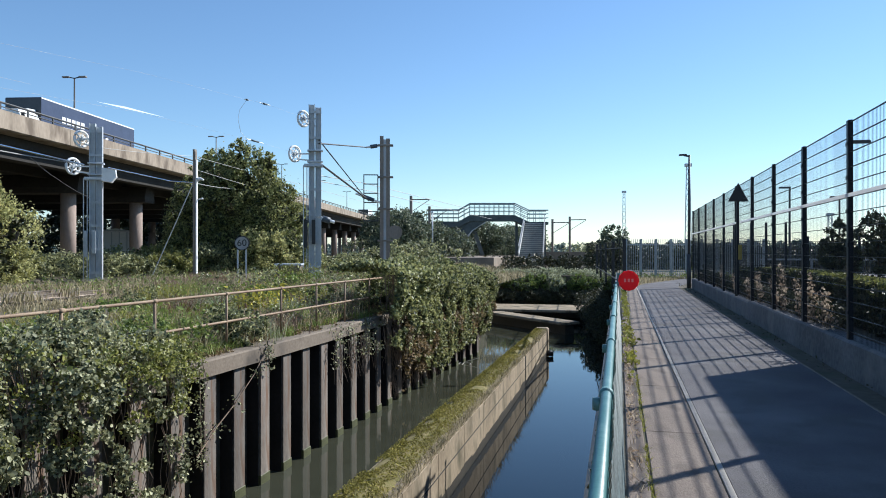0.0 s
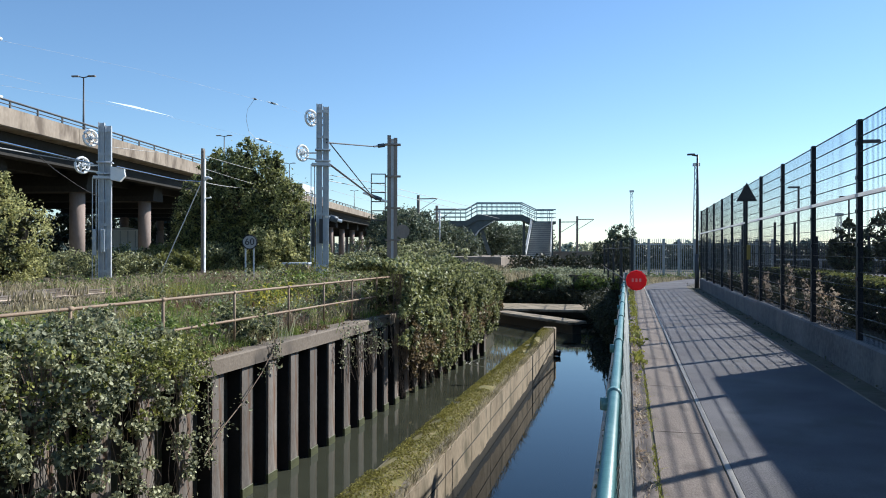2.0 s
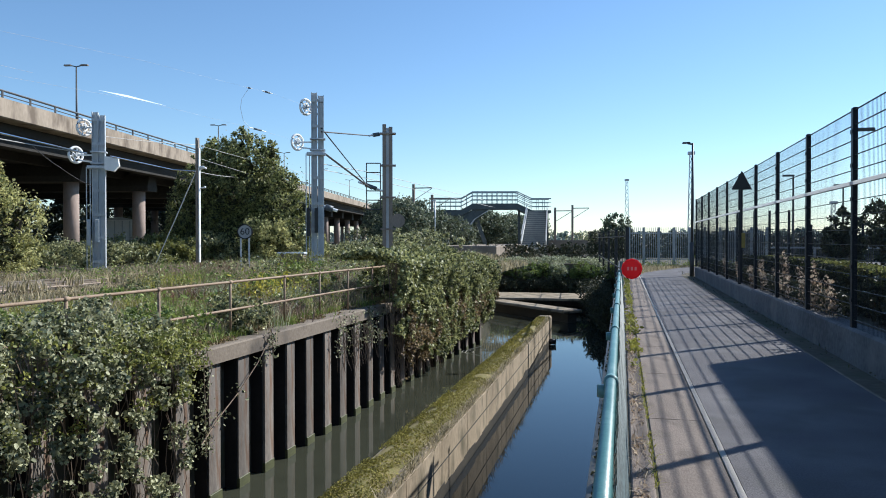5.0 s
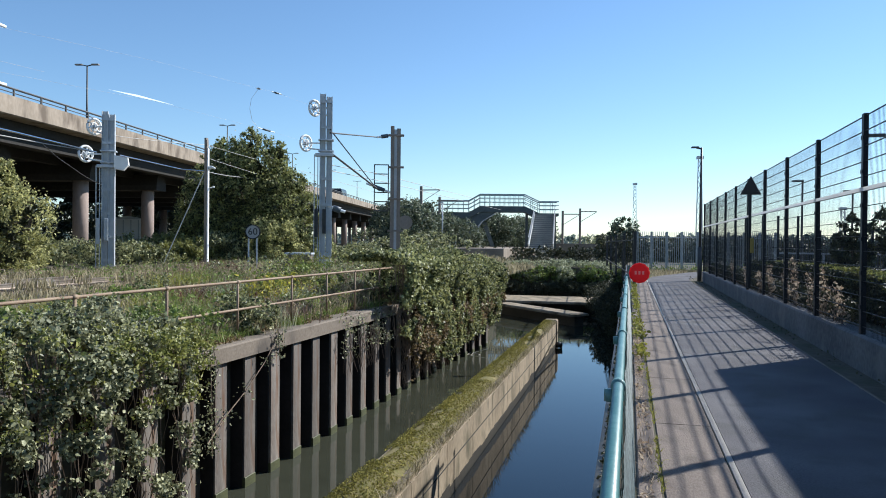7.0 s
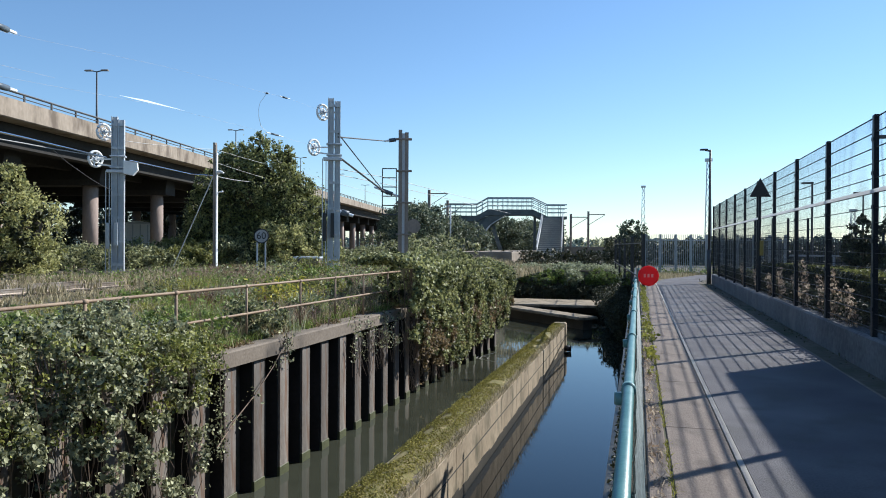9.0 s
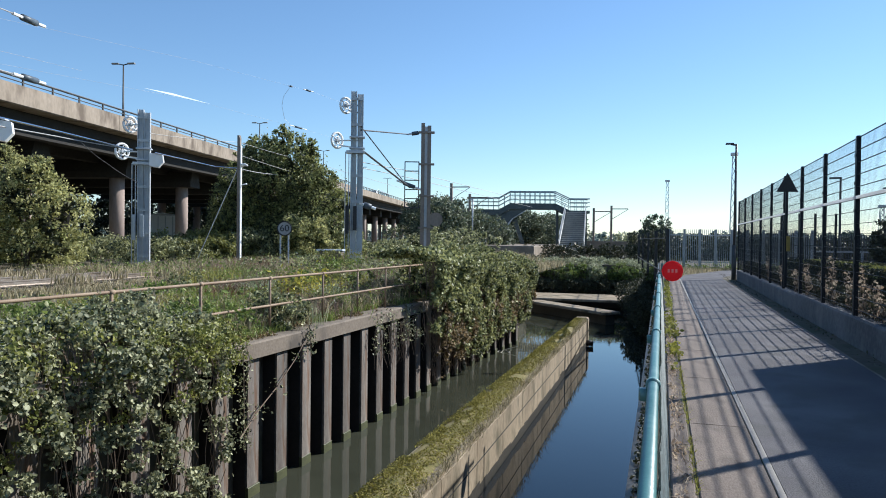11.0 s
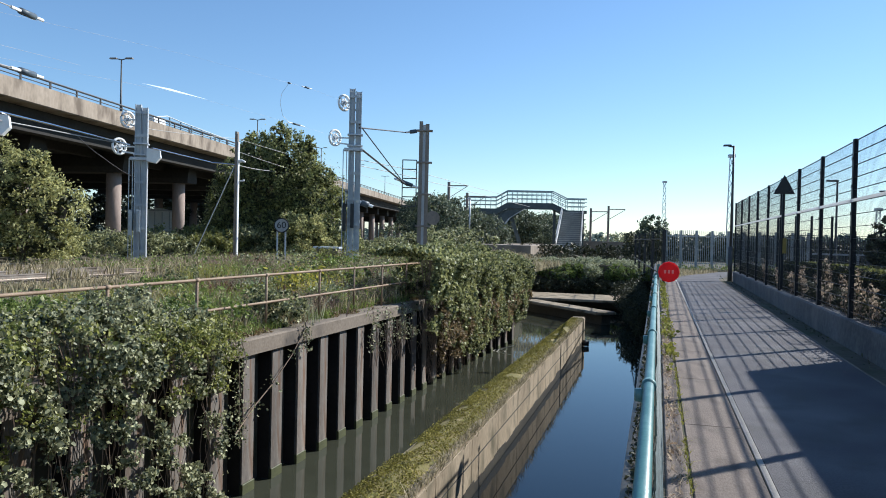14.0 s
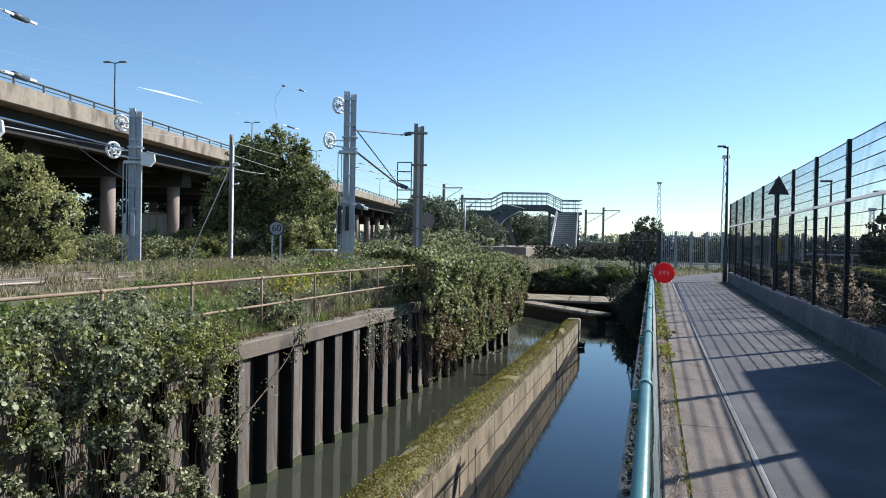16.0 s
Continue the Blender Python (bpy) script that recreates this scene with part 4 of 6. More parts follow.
lampost = thing("station_lamp", "pale slim lamp column on the platform", "street lamp", m=pose(-18.71, 75.0, 1.0))
part("pole", Geo().tube([(0, 0, -0.05), (0, 0, 4.6)], 0.1, 8, 0.07), M["galv"], lampost, smooth=True)
part("lantern", Geo().slab(-0.3, -0.1, 4.55, 0.1, 0.1, 4.68, 0.03), M["galv"], lampost)

# ---- path side furniture ----
rail = thing("pipe_railing", "blue-green painted pipe railing with chain-link mesh", "railing")
part("top_pipe", Geo().tube([(-0.06, -6, 0.92), (-0.06, 16.4, 0.92)], 0.027, 14), M["green"], rail, smooth=True)
for i in range(-4, 7):
    y = 3.9 + 2.22 * i
    part("post", Geo().tube([(-0.07, y, -0.1), (-0.07, y, 0.9)], 0.024, 8), M["green"], rail)
    part("coupling", Geo().tube([(-0.06, y - 0.03, 0.92), (-0.06, y + 0.03, 0.92)], 0.037, 12).tube([(-0.1, y, 0.9), (-0.1, y, 0.84)], 0.03, 8), M["green"], rail, smooth=True)
cl = Geo()
PITCH = 0.11
for i in range(-90, 260):
    for lean in (-1, 1):
        ya = i * PITCH
        yb = ya + 0.88 * lean
        if min(ya, yb) < -4 or max(ya, yb) > 16.4:
            continue
        line = []
        for u in (0.0, 0.25, 0.5, 0.75, 1.0):
            yy = ya + (yb - ya) * u
            sway = 0.014 * noise.noise(Vector((yy * 1.7, u * 2.0, 4))) + 0.004 * lean
            line.append((0.035 - 0.06 * u + sway, yy, 0.02 + 0.88 * u))
        cl.tube(line, 0.0021, 3, caps=False)
part("chain_link", cl, M["greenwire"], rail, "green chain-link mesh")

disc = thing("lifebuoy_cover", "round red plastic safety board on the railing end", "safety board", m=pose(0.19, 16.0, 1.03, 0, 0, 2))
part("disc", Geo().tube([(0, -0.03, 0), (0, 0.0, 0), (0, 0.02, 0)], 0.212, 12).tube([(0, -0.045, 0), (0, -0.03, 0)], 0.19, 12, 0.205), M["red"], disc)
for k, x in enumerate((-0.075, 0.0, 0.075)):
    part("mark", Geo().box(x - 0.02, -0.052, -0.03, x + 0.02, -0.046, 0.04), M["redlight"], disc, "faded lettering bar")
part("post", Geo().tube([(-0.2, 0.08, -1.05), (-0.2, 0.08, 0.15)], 0.03, 8), M["green"], disc)

lamp = thing("street_lamp", "dark slim street lamp with a single arm", "street lamp", m=pose(3.0, 34.9, 0))
part("pole", Geo().tube([(0, 0, -0.1), (0, 0, 1.5)], 0.1, 10).tube([(0, 0, 1.5), (0.02, 0, 5.88)], 0.06, 10, 0.045), M["darksteel"], lamp, smooth=True)
part("arm", Geo().tube([(0.04, 0, 5.82), (-0.2, 0, 5.87)], 0.04, 8), M["darksteel"], lamp)
part("lantern", Geo().slab(-0.42, -0.09, 5.86, -0.08, 0.09, 5.93, 0.03), M["darksteel"], lamp)
sign = thing("warning_sign", "triangular sign seen from behind on the fence", "sign", m=pose(fence_x(20.4) - 0.12, 20.4, 0, 0, 0, 10))
part("plate", Geo().prism([(-0.26, 2.9), (0.26, 2.9), (0, 3.38)], -0.01, 0.01), M["black"], sign)
part("post", Geo().box(-0.03, 0.01, 0.53, 0.03, 0.06, 3.2), M["fence"], sign)
part("back_brace", Geo().box(-0.2, 0.01, 2.98, 0.2, 0.03, 3.02), M["fence"], sign)
part("marker_plate", Geo().slab(0.0, -0.012, 1.42, 0.09, 0.004, 1.8, 0.003), M["hazard"], sign, "faded yellow marker plate")


def palisade(p, q, h, n, material, label, every=8, slim=0.035):
    ob = thing("palisade_fence", label, "fence", "palisade fences")
    p, q = Vector(p), Vector(q)
    d = (q - p) / n
    yaw = math.degrees(math.atan2(d.y, d.x))
    pale = Geo().prism([(-slim, 0.0), (slim, 0.0), (slim, h - 0.12), (0.0, h), (-slim, h - 0.12)], -0.008, 0.008).mesh("pale", material)
    thick = Geo().box(-0.06, 0.03, -0.2, 0.06, 0.15, h - 0.05).mesh("post", material)
    for i in range(n + 1):
        part("pale", pale, None, ob).matrix_world = Matrix.Translation(p + d * i) @ pose(0, 0, 0, 0, 0, yaw)
        if i % every == 0:
            part("post", thick, None, ob).matrix_world = Matrix.Translation(p + d * i) @ pose(0, 0, 0, 0, 0, yaw)
    for z in (0.4, h - 0.4):
        part("rail", Geo().beam(p + Vector((0, 0.02, z)), q + Vector((0, 0.02, z)), 0.04, 0.05), material, ob)
    return ob


palisade((0.4, 46.9, 0), (8.4, 47.9, 0), 2.4, 72, M["palisade"], "grey galvanised palisade fence across the path end", 8, 0.014)
palisade((-1.8, 60.0, 0), (0.1, 30.0, 0), 2.15, 20, M["black"], "black steel fence along the river bank", 5)

# railing of the left bank
lr = thing("bank_railing", "rusty two-rail tube railing on the quay", "railing")
ry = [2.8, 4.9, 7.0, 9.1, 11.2, 13.45, 15.75, 17.65, 19.5, 21.4]
for z in (0.8, 0.25):
    part("rail", Geo().tube([(bank_x(y) - 0.42 + 0.01 * (y - 8), y, z) for y in ry] + [(bank_x(22.6) - 0.3, 22.6, z)], 0.026, 8), M["rust"], lr, smooth=True)
for y in ry:
    part("post", Geo().tube([(bank_x(y) - 0.42 + 0.01 * (y - 8), y, CAP), (bank_x(y) - 0.42 + 0.01 * (y - 8), y, 0.82)], 0.026, 8), M["rust"], lr, smooth=True)
    part("joint_ball", Geo().tube([(bank_x(y) - 0.42 + 0.01 * (y - 8), y - 0.05, 0.8), (bank_x(y) - 0.42 + 0.01 * (y - 8), y + 0.05, 0.8)], 0.038, 8), M["rust"], lr, smooth=True)


# ---- planting ----
def ivy(name, y0, y1, top, drop, n, size, material, label, bulge=0.35, back=0.9, grain=(3.0, 3.0), gap=-0.04, vines=9, taper=0, uneven=1.0):
    """Ivy over the quay's edge: a skin from behind the cap over the lip and down the face."""
    ys = rng.uniform(y0, y1, n)
    s = rng.uniform(0, 1, n)
    pts, aims = [], []
    for y, u in zip(ys, s):
        zt, zb, xf = top(y), drop(y), bank_x(y)
        lump = 0.5 + 0.5 * noise.noise(Vector((y * 0.9, u * 5, 7))) + 0.3 * noise.noise(Vector((y * 2.6, u * 12, 2)))
        lump = 0.65 + uneven * (lump - 0.65)
        if u < 0.28:
            a = u / 0.28
            x, z = xf - back * (1 - a), zt - 0.1 + 0.25 * lump * a
            aims.append((0.3, -0.2, 0.9))
        else:
            a = (u - 0.28) / 0.72
            x, z = xf + 0.1 + bulge * (min(1, max(0.1, (y1 - y) / taper)) if taper else 1) * lump * (1 - 0.35 * a) * min(1, a * 6 + 0.3), zt + (zb - zt) * a
            aims.append((0.9, -0.35, 0.25))
        pts.append((x, y, z))
    pts = np.array(pts) + rng.randn(n, 3) * 0.05
    keep = np.array([noise.noise(Vector((p[1] * grain[0], p[2] * grain[1], 11))) + 0.5 * noise.noise(Vector((p[1] * 1.1, p[2] * 1.1, 5))) > gap - 0.22 * (p[2] > -0.3) + 0.06 * (p[2] < -1.8) for p in pts])
    ob = thing(name, label, "ivy")
    part("foliage", leaves("foliage", pts[keep], size, material, 0.1, np.array(aims)[keep] * 0.5, 0.35, 0.8), None, ob)
    g = Geo()
    for i in range(int((y1 - y0) * vines)):
        y = rng.uniform(y0, y1)
        x, z = bank_x(y) + 0.12 + 0.2 * rng.rand(), top(y) - 0.3
        line = [(x, y, z)]
        while z > drop(y) - 0.3:
            z -= 0.35
            line.append((x + rng.uniform(-0.06, 0.14), y + rng.uniform(-0.04, 0.04), z))
        if len(line) > 2:
            g.tube(line, 0.009, 4, 0.004, False)
    tagged(part("stem", g, M["twig"], ob), kind="stuff")
    return ob


ivy("ivy_curtain", 3.0, 11.3, lambda y: min(0.5, 0.5 - 0.12 * (y - 8.0)), lambda y: -3.1, 120000, 0.053, M["ivy"], "dense dark green ivy hanging down the quay wall", 1.0, grain=(4.6, 3.6), gap=0.19, vines=12, taper=2.2)
ivy("ivy_curtain", 5.5, 11.6, lambda y: min(0.55, 0.55 - 0.14 * (y - 8.0)), lambda y: -1.0, 11000, 0.045, M["youngivy"], "young yellow-green ivy over the darker ivy", 1.0, gap=0.22, vines=2, taper=2.0)
ivy("ivy_curtain", 17.6, 21.5, lambda y: -0.35, lambda y: -1.3 - 0.4 * noise.noise(Vector((y * 3, 0, 0))), 1300, 0.05, M["ivy"], "thin trails of ivy over the concrete cap", 0.15, 0.3)
tree("ivy_mound", -7.3, 26.8, -0.35,
     [(-0.1, -4.4, 0.5, 0.6, 1.2, 0.6), (0.1, -1.8, 0.95, 0.9, 2.2, 0.85), (0.5, 1.2, 0.95, 0.9, 2.2, 0.8), (1.0, 4.2, 0.65, 0.8, 2.0, 0.8), (1.3, 6.2, 0.35, 0.6, 1.2, 0.85)],
     30000, 0.08, M["ivydry"], "large mound of ivy on the quay edge", 0.08, "ivy")
MOUND_TOP = lambda y: 1.25 - 0.035 * (y - 21)
ivy("ivy_curtain", 20.8, 33.6, MOUND_TOP, lambda y: -0.9 - 0.32 * min(5, y - 20.8) + 0.09 * max(0, y - 26) + 0.35 * noise.noise(Vector((y * 2.2, 0, 0))), 62000, 0.082, M["ivydry"], "green ivy spilling over the quay wall in streaks", 1.35, 1.3, (4.4, 1.1), -0.06, uneven=0.45)
ivy("ivy_curtain", 22.0, 33.6, lambda y: -0.5, lambda y: -2.3 + 0.08 * max(0, y - 25) + 0.45 * noise.noise(Vector((y * 1.9, 0, 0))), 24000, 0.075, M["brownivy"], "browning ivy trailing towards the water", 1.15, 0.2, (4.8, 0.7), -0.05, 16, uneven=0.5)

strand = thing("ivy_strand", "thin bare ivy strand with a few pale leaves across the piles", "ivy")
sp = [(bank_x(11.6) + 0.15, 11.6, -1.9), (bank_x(12.3) + 0.1, 12.3, -1.55), (bank_x(13.0) + 0.08, 13.0, -1.25), (bank_x(13.7) + 0.1, 13.7, -0.8), (bank_x(14.2) + 0.12, 14.2, -0.35)]
part("stem", Geo().tube(sp, 0.014, 5, 0.01), M["twig"], strand)
part("foliage", leaves("foliage", np.concatenate([np.array(q) + rng.randn(22, 3) * 0.09 for q in sp]), 0.05, M["ivy"]), None, strand)
for yy0, drop in ((11.75, 1.9), (14.25, 0.55), (20.1, 0.9)):
    hang = thing("ivy_strand", "short ivy strand hanging from the concrete cap", "ivy")
    zz = -0.25 - rng.rand(int(150 * drop)) * drop
    part("foliage", leaves("foliage", np.stack([bank_x(yy0) + 0.14 + rng.randn(len(zz)) * 0.04, yy0 + rng.randn(len(zz)) * 0.1, zz], 1), 0.05, M["ivy"]), None, hang)
    part("stem", Geo().tube([(bank_x(yy0) + 0.1, yy0, -0.2), (bank_x(yy0) + 0.13, yy0 + 0.03, -0.3 - drop)], 0.01, 5), M["twig"], hang)

tree("tree", -21.8, 40.2, 0.2, [(0, 0, 4.6, 2.6, 2.2, 2.5), (-2.0, 0.2, 3.0, 1.9, 1.7, 1.9), (2.0, 0, 3.4, 2.0, 1.8, 2.1), (0.8, -0.3, 6.2, 1.4, 1.3, 1.3), (-1.0, 0, 6.1, 1.5, 1.2, 1.3), (0, -0.5, 1.7, 3.0, 1.6, 1.6), (2.9, -0.3, 1.7, 1.6, 1.3, 1.6), (-2.6, 0, 1.6, 1.4, 1.2, 1.3), (-3.5, 0.8, 3.0, 1.5, 1.4, 2.0), (-3.0, 0.6, 4.7, 1.3, 1.2, 1.3), (-4.1, 0.9, 1.5, 1.4, 1.2, 1.5),
     (0.2, -0.2, 7.2, 0.6, 0.6, 0.7), (-1.5, 0, 7.0, 0.7, 0.6, 0.5), (1.7, 0, 6.4, 0.7, 0.6, 0.8), (2.9, 0, 4.9, 0.8, 0.7, 0.7), (3.7, 0, 3.2, 0.7, 0.6, 0.8), (-2.6, 0.2, 6.0, 0.6, 0.6, 0.6)],
     90000, 0.13, M["tree"], "broad dark green tree beside the railway", 0.2)
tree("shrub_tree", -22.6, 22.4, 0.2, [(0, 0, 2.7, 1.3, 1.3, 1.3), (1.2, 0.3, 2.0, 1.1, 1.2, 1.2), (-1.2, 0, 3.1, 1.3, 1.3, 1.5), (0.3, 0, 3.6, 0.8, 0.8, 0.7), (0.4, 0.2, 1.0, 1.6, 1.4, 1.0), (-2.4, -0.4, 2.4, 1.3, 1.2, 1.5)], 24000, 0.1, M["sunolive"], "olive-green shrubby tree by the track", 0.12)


def bush(x, y, z, w, h, n, size, material, label, category="bush", d=None):
    d = d or w
    lobes = [(rng.uniform(-0.35, 0.35) * w, rng.uniform(-0.3, 0.3) * d, h * rng.uniform(0.35, 0.6), w * rng.uniform(0.3, 0.45), d * rng.uniform(0.3, 0.45), h * rng.uniform(0.32, 0.5)) for i in range(4)]
    return tree("bush", x, y, z, lobes, n, size, material, label, 0.05, category)


for i, (x, y, w, h) in enumerate([(-24.5, 24, 4, 1.9), (-24.6, 28.5, 4, 1.55), (-24.2, 32, 3.8, 1.6), (-23.6, 35, 3.8, 1.8), (-22.4, 36.5, 3.4, 2.0), (-26.5, 31, 5, 1.7), (-27.5, 38, 5, 1.8), (-19.5, 44, 4, 1.6),
                                  (-18, 47, 4, 1.4), (-24, 20, 4, 1.8), (-28, 26, 5, 1.7), (-26, 42, 5, 2.0), (-21.5, 46, 4, 1.7), (-25.6, 35.5, 4, 1.6)]):
    bush(x, y, 0.1, w, h, 8000, 0.12, M["bush"] if i % 3 else M["olive"], "low dark green bramble bush by the railway")
# two added shrubs stand for the tree's sunlit lower right
bush(-18.9, 38.4, 0.1, 3.0, 3.0, 9000, 0.11, M["sunolive"], "bright olive shrub added for the sunlit side of the tree")
bush(-17.6, 40.0, 0.1, 2.6, 2.0, 6000, 0.11, M["sunolive"], "bright olive shrub added for the sunlit side of the tree")
for x, y, w, h in [(-17, 52, 5, 1.7), (-16.2, 60, 5, 2.1), (-18.5, 68, 6, 2.3), (-20, 80, 8, 5.0), (-24.5, 86, 8, 6.8), (-27, 92, 8, 6.0), (-14.5, 108, 8, 5.5), (-19, 118, 9, 5.0), (-4.6, 112, 8, 2.4), (-24, 75, 7, 4.0), (-20.2, 73.6, 6, 6.0), (-23.5, 79, 7, 6.5), (-17.5, 100, 7, 5.0), (-20.5, 101, 7, 5.5)]:
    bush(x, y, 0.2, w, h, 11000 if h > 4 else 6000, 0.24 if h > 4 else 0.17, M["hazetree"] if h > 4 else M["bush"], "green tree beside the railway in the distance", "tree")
tree("tree", -0.7, 92, 0.0, [(0, 0, 3.0, 1.7, 1.6, 1.7), (0.5, 0, 2.0, 1.6, 1.5, 1.3), (-0.6, 0, 2.2, 1.4, 1.4, 1.3)], 5000, 0.26, M["hazetree"], "round dark tree in the distance", 0.15)
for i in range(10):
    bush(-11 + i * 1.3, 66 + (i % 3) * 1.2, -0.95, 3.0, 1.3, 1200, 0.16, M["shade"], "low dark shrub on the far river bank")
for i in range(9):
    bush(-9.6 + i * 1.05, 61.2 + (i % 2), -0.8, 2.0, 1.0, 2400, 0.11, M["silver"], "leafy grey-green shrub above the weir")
# bank shrubs over the water take the shaded leaf colour
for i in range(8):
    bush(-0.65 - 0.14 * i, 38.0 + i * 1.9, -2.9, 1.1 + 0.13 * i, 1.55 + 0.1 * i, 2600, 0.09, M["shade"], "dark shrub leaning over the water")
for i in range(12):
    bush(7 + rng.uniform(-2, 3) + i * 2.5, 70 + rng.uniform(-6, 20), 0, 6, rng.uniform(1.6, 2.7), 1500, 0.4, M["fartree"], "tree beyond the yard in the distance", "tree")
tree("tree", 12.3, 40.5, 0.3, [(0, 0, 2.1, 1.0, 1.0, 1.1), (0.9, 0, 1.6, 0.9, 0.9, 1.2), (0.1, 0, 0.9, 1.3, 1.0, 0.7)], 4900, 0.17, M["shade"], "small dark tree in the yard beyond the fence", 0.1)
tree("tree", 10.4, 40, 0.3, [(0, 0, 2.0, 0.62, 0.6, 0.85), (-0.25, 0, 1.2, 0.7, 0.6, 0.8), (0.4, 0, 0.9, 0.8, 0.7, 0.7)], 4000, 0.16, M["shade"], "small round tree in the yard beyond the fence", 0.1)

# trees added to block light under the deck, in shaded leaf colour
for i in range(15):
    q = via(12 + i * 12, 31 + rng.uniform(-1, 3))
    bush(q.x, q.y, -0.5, 14, 9.5, 4200, 0.5, M["shade"], "dense trees added beyond the viaduct, shade put in their leaves", "tree")

shed = thing("shed", "white-clad shed seen between the viaduct columns", "building", m=pose(-59.1, 79.3, 0, 0, 0, 37))
part("wall", Geo().slab(-1.6, 0, -0.1, 1.6, 3, 4.0, 0.05), M["whitemetal"], shed)
part("roof", Geo().prism([(-1.75, 4.0), (1.75, 4.0), (1.75, 4.08), (0, 4.35), (-1.75, 4.08)], -0.2, 3.2), M["galv"], shed)
for k in range(4):
    part("cladding_rib", Geo().box(-1.4 + 0.85 * k, -0.05, 0, -1.28 + 0.85 * k, 0.0, 3.9), M["galv"], shed)

woods = []
for i in range(260):
    a = radians(rng.uniform(-60, 55))
    r = rng.uniform(260, 420)
    woods.append(cloud_of([(r * math.sin(a), r * math.cos(a), 0.8, rng.uniform(8, 14), 5, rng.uniform(2, 4.2))], 190))
tagged(part("far_woods", leaves("far_woods", np.concatenate(woods), 1.5, M["fartree"]), None), "band of distant trees, haze put in their leaf colour", "woods", kind="stuff")


def scatter(n, x0, x1, y0, y1, dz=0.0, keep=lambda x, y: True):
    out = []
    while len(out) < n:
        x, y = rng.uniform(x0, x1), rng.uniform(y0, y1)
        if keep(x, y):
            out.append((x, y, land_z(x, y) + dz))
    return out


off_track = lambda x, y: not -22.9 < x < -15.9 and x < bank_x(min(y, 34)) - 0.45
tagged(part("rough_grass", blades("rough_grass", scatter(30000, -14.3, -7.2, 6, 34, 0, lambda x, y: off_track(x, y) and (x > -11.5 or y > 19)), 0.46, 0.024, M["grass"]), None), "tall dry grass on the railway bank", "grass", kind="stuff")
tagged(part("short_grass", blades("short_grass", scatter(6000, -16.2, -14.0, 6, 34, 0, off_track), 0.16, 0.03, M["grass"]), None), "short dry grass beside the ballast", "grass", kind="stuff")
tagged(part("rough_grass", blades("rough_grass", scatter(9000, -30, -7, 34, 70, 0, off_track), 0.45, 0.05, M["grass"]), None), "tall dry grass along the distant railway", "grass", kind="stuff")
patch = lambda x, y: off_track(x, y) and (x > -11.5 or y > 20) and noise.noise(Vector((x * 0.5, y * 0.5, 5))) > 0.02
tagged(part("green_weeds", leaves("green_weeds", np.array(scatter(13000, -14.3, -7.3, 6, 36, 0, patch)) + np.abs(rng.randn(13000, 1)) * np.array([[0, 0, 0.28]]), 0.1, M["greengrass"]), None), "low green weeds among the grass", "weeds", kind="stuff")
dead = lambda x, y: off_track(x, y) and (y > 20 or x > -9.5) and noise.noise(Vector((x * 0.35, y * 0.35, 15))) > -0.02
tagged(part("dead_stems", blades("dead_stems", scatter(6500, -15.5, -8.5, 12, 40, 0, dead), 0.62, 0.02, M["purple"], 0.2), None), "tall brown dead flower stems", "weeds", kind="stuff")
tagged(part("yellow_weeds", leaves("yellow_weeds", np.array([(-9.2, 18.6, 0.1)]) + rng.randn(900, 3) * np.array([[0.4, 0.6, 0.3]]), 0.09, M["yellow"]), None), "yellow flowering weeds by the railing", "weeds", kind="stuff")
bush(-7.75, 14.0, -0.45, 1.3, 1.0, 4200, 0.06, M["bush"], "dark green bramble on the quay edge", "bush", 1.7)
bush(-7.45, 9.9, -0.3, 1.7, 0.75, 2500, 0.045, M["youngivy"], "young yellow-green ivy shoots on the quay edge", "ivy", 1.2)
bush(-7.4, 11.3, -0.55, 1.1, 0.75, 1800, 0.045, M["youngivy"], "young yellow-green ivy shoots on the quay edge", "ivy", 1.2)
bush(-7.45, 8.7, -0.1, 1.3, 1.0, 3200, 0.05, M["ivy"], "bushy crest of dark ivy on the quay edge", "ivy", 1.5)
bush(-8.0, 11.9, -0.35, 1.5, 0.8, 2600, 0.06, M["greengrass"], "bright green bramble on the quay edge")

for i, (x, y, w_, h) in enumerate([(-8.6, 9.0, 1.8, 0.9), (-9.6, 10.5, 2.0, 0.9), (-10.8, 12.5, 2.2, 0.7), (-9.4, 13.2, 1.6, 0.7), (-11.6, 15.5, 2.2, 0.7), (-10, 16.8, 1.8, 0.8), (-12.6, 18.5, 2.4, 0.7), (-10.6, 20, 2.2, 1.0),
                                   (-9, 21.3, 1.8, 1.1), (-12.4, 23, 2.4, 1.2), (-10.5, 24, 2.4, 1.3), (-13, 27.5, 2.6, 1.2), (-10.5, 28, 2.6, 1.5), (-9.3, 31, 2.6, 1.4), (-12, 33, 3, 1.5), (-8.4, 17.2, 1.2, 0.7)]):
    bush(x, y, land_z(x, y) - 0.1, w_, h, 1500, 0.075, (M["bush"], M["greengrass"], M["olive"])[i % 3], ("dark green bramble", "bright green weedy shrub", "olive-green scrub")[i % 3] + " on the railway bank")

for i in range(11):
    bush(-13 + i * 1.45, 74 + (i % 3) * 1.5, -0.3, 3.0, 1.5, 900, 0.2, M["shade"], "low dark shrub beyond the far river bank")
tagged(part("wall_far", Geo().slab(-11.0, 98, -0.3, 1.5, 98.3, 1.5, 0.03), M["platform"]), "long low brown wall in the distance", "wall", kind="structure")

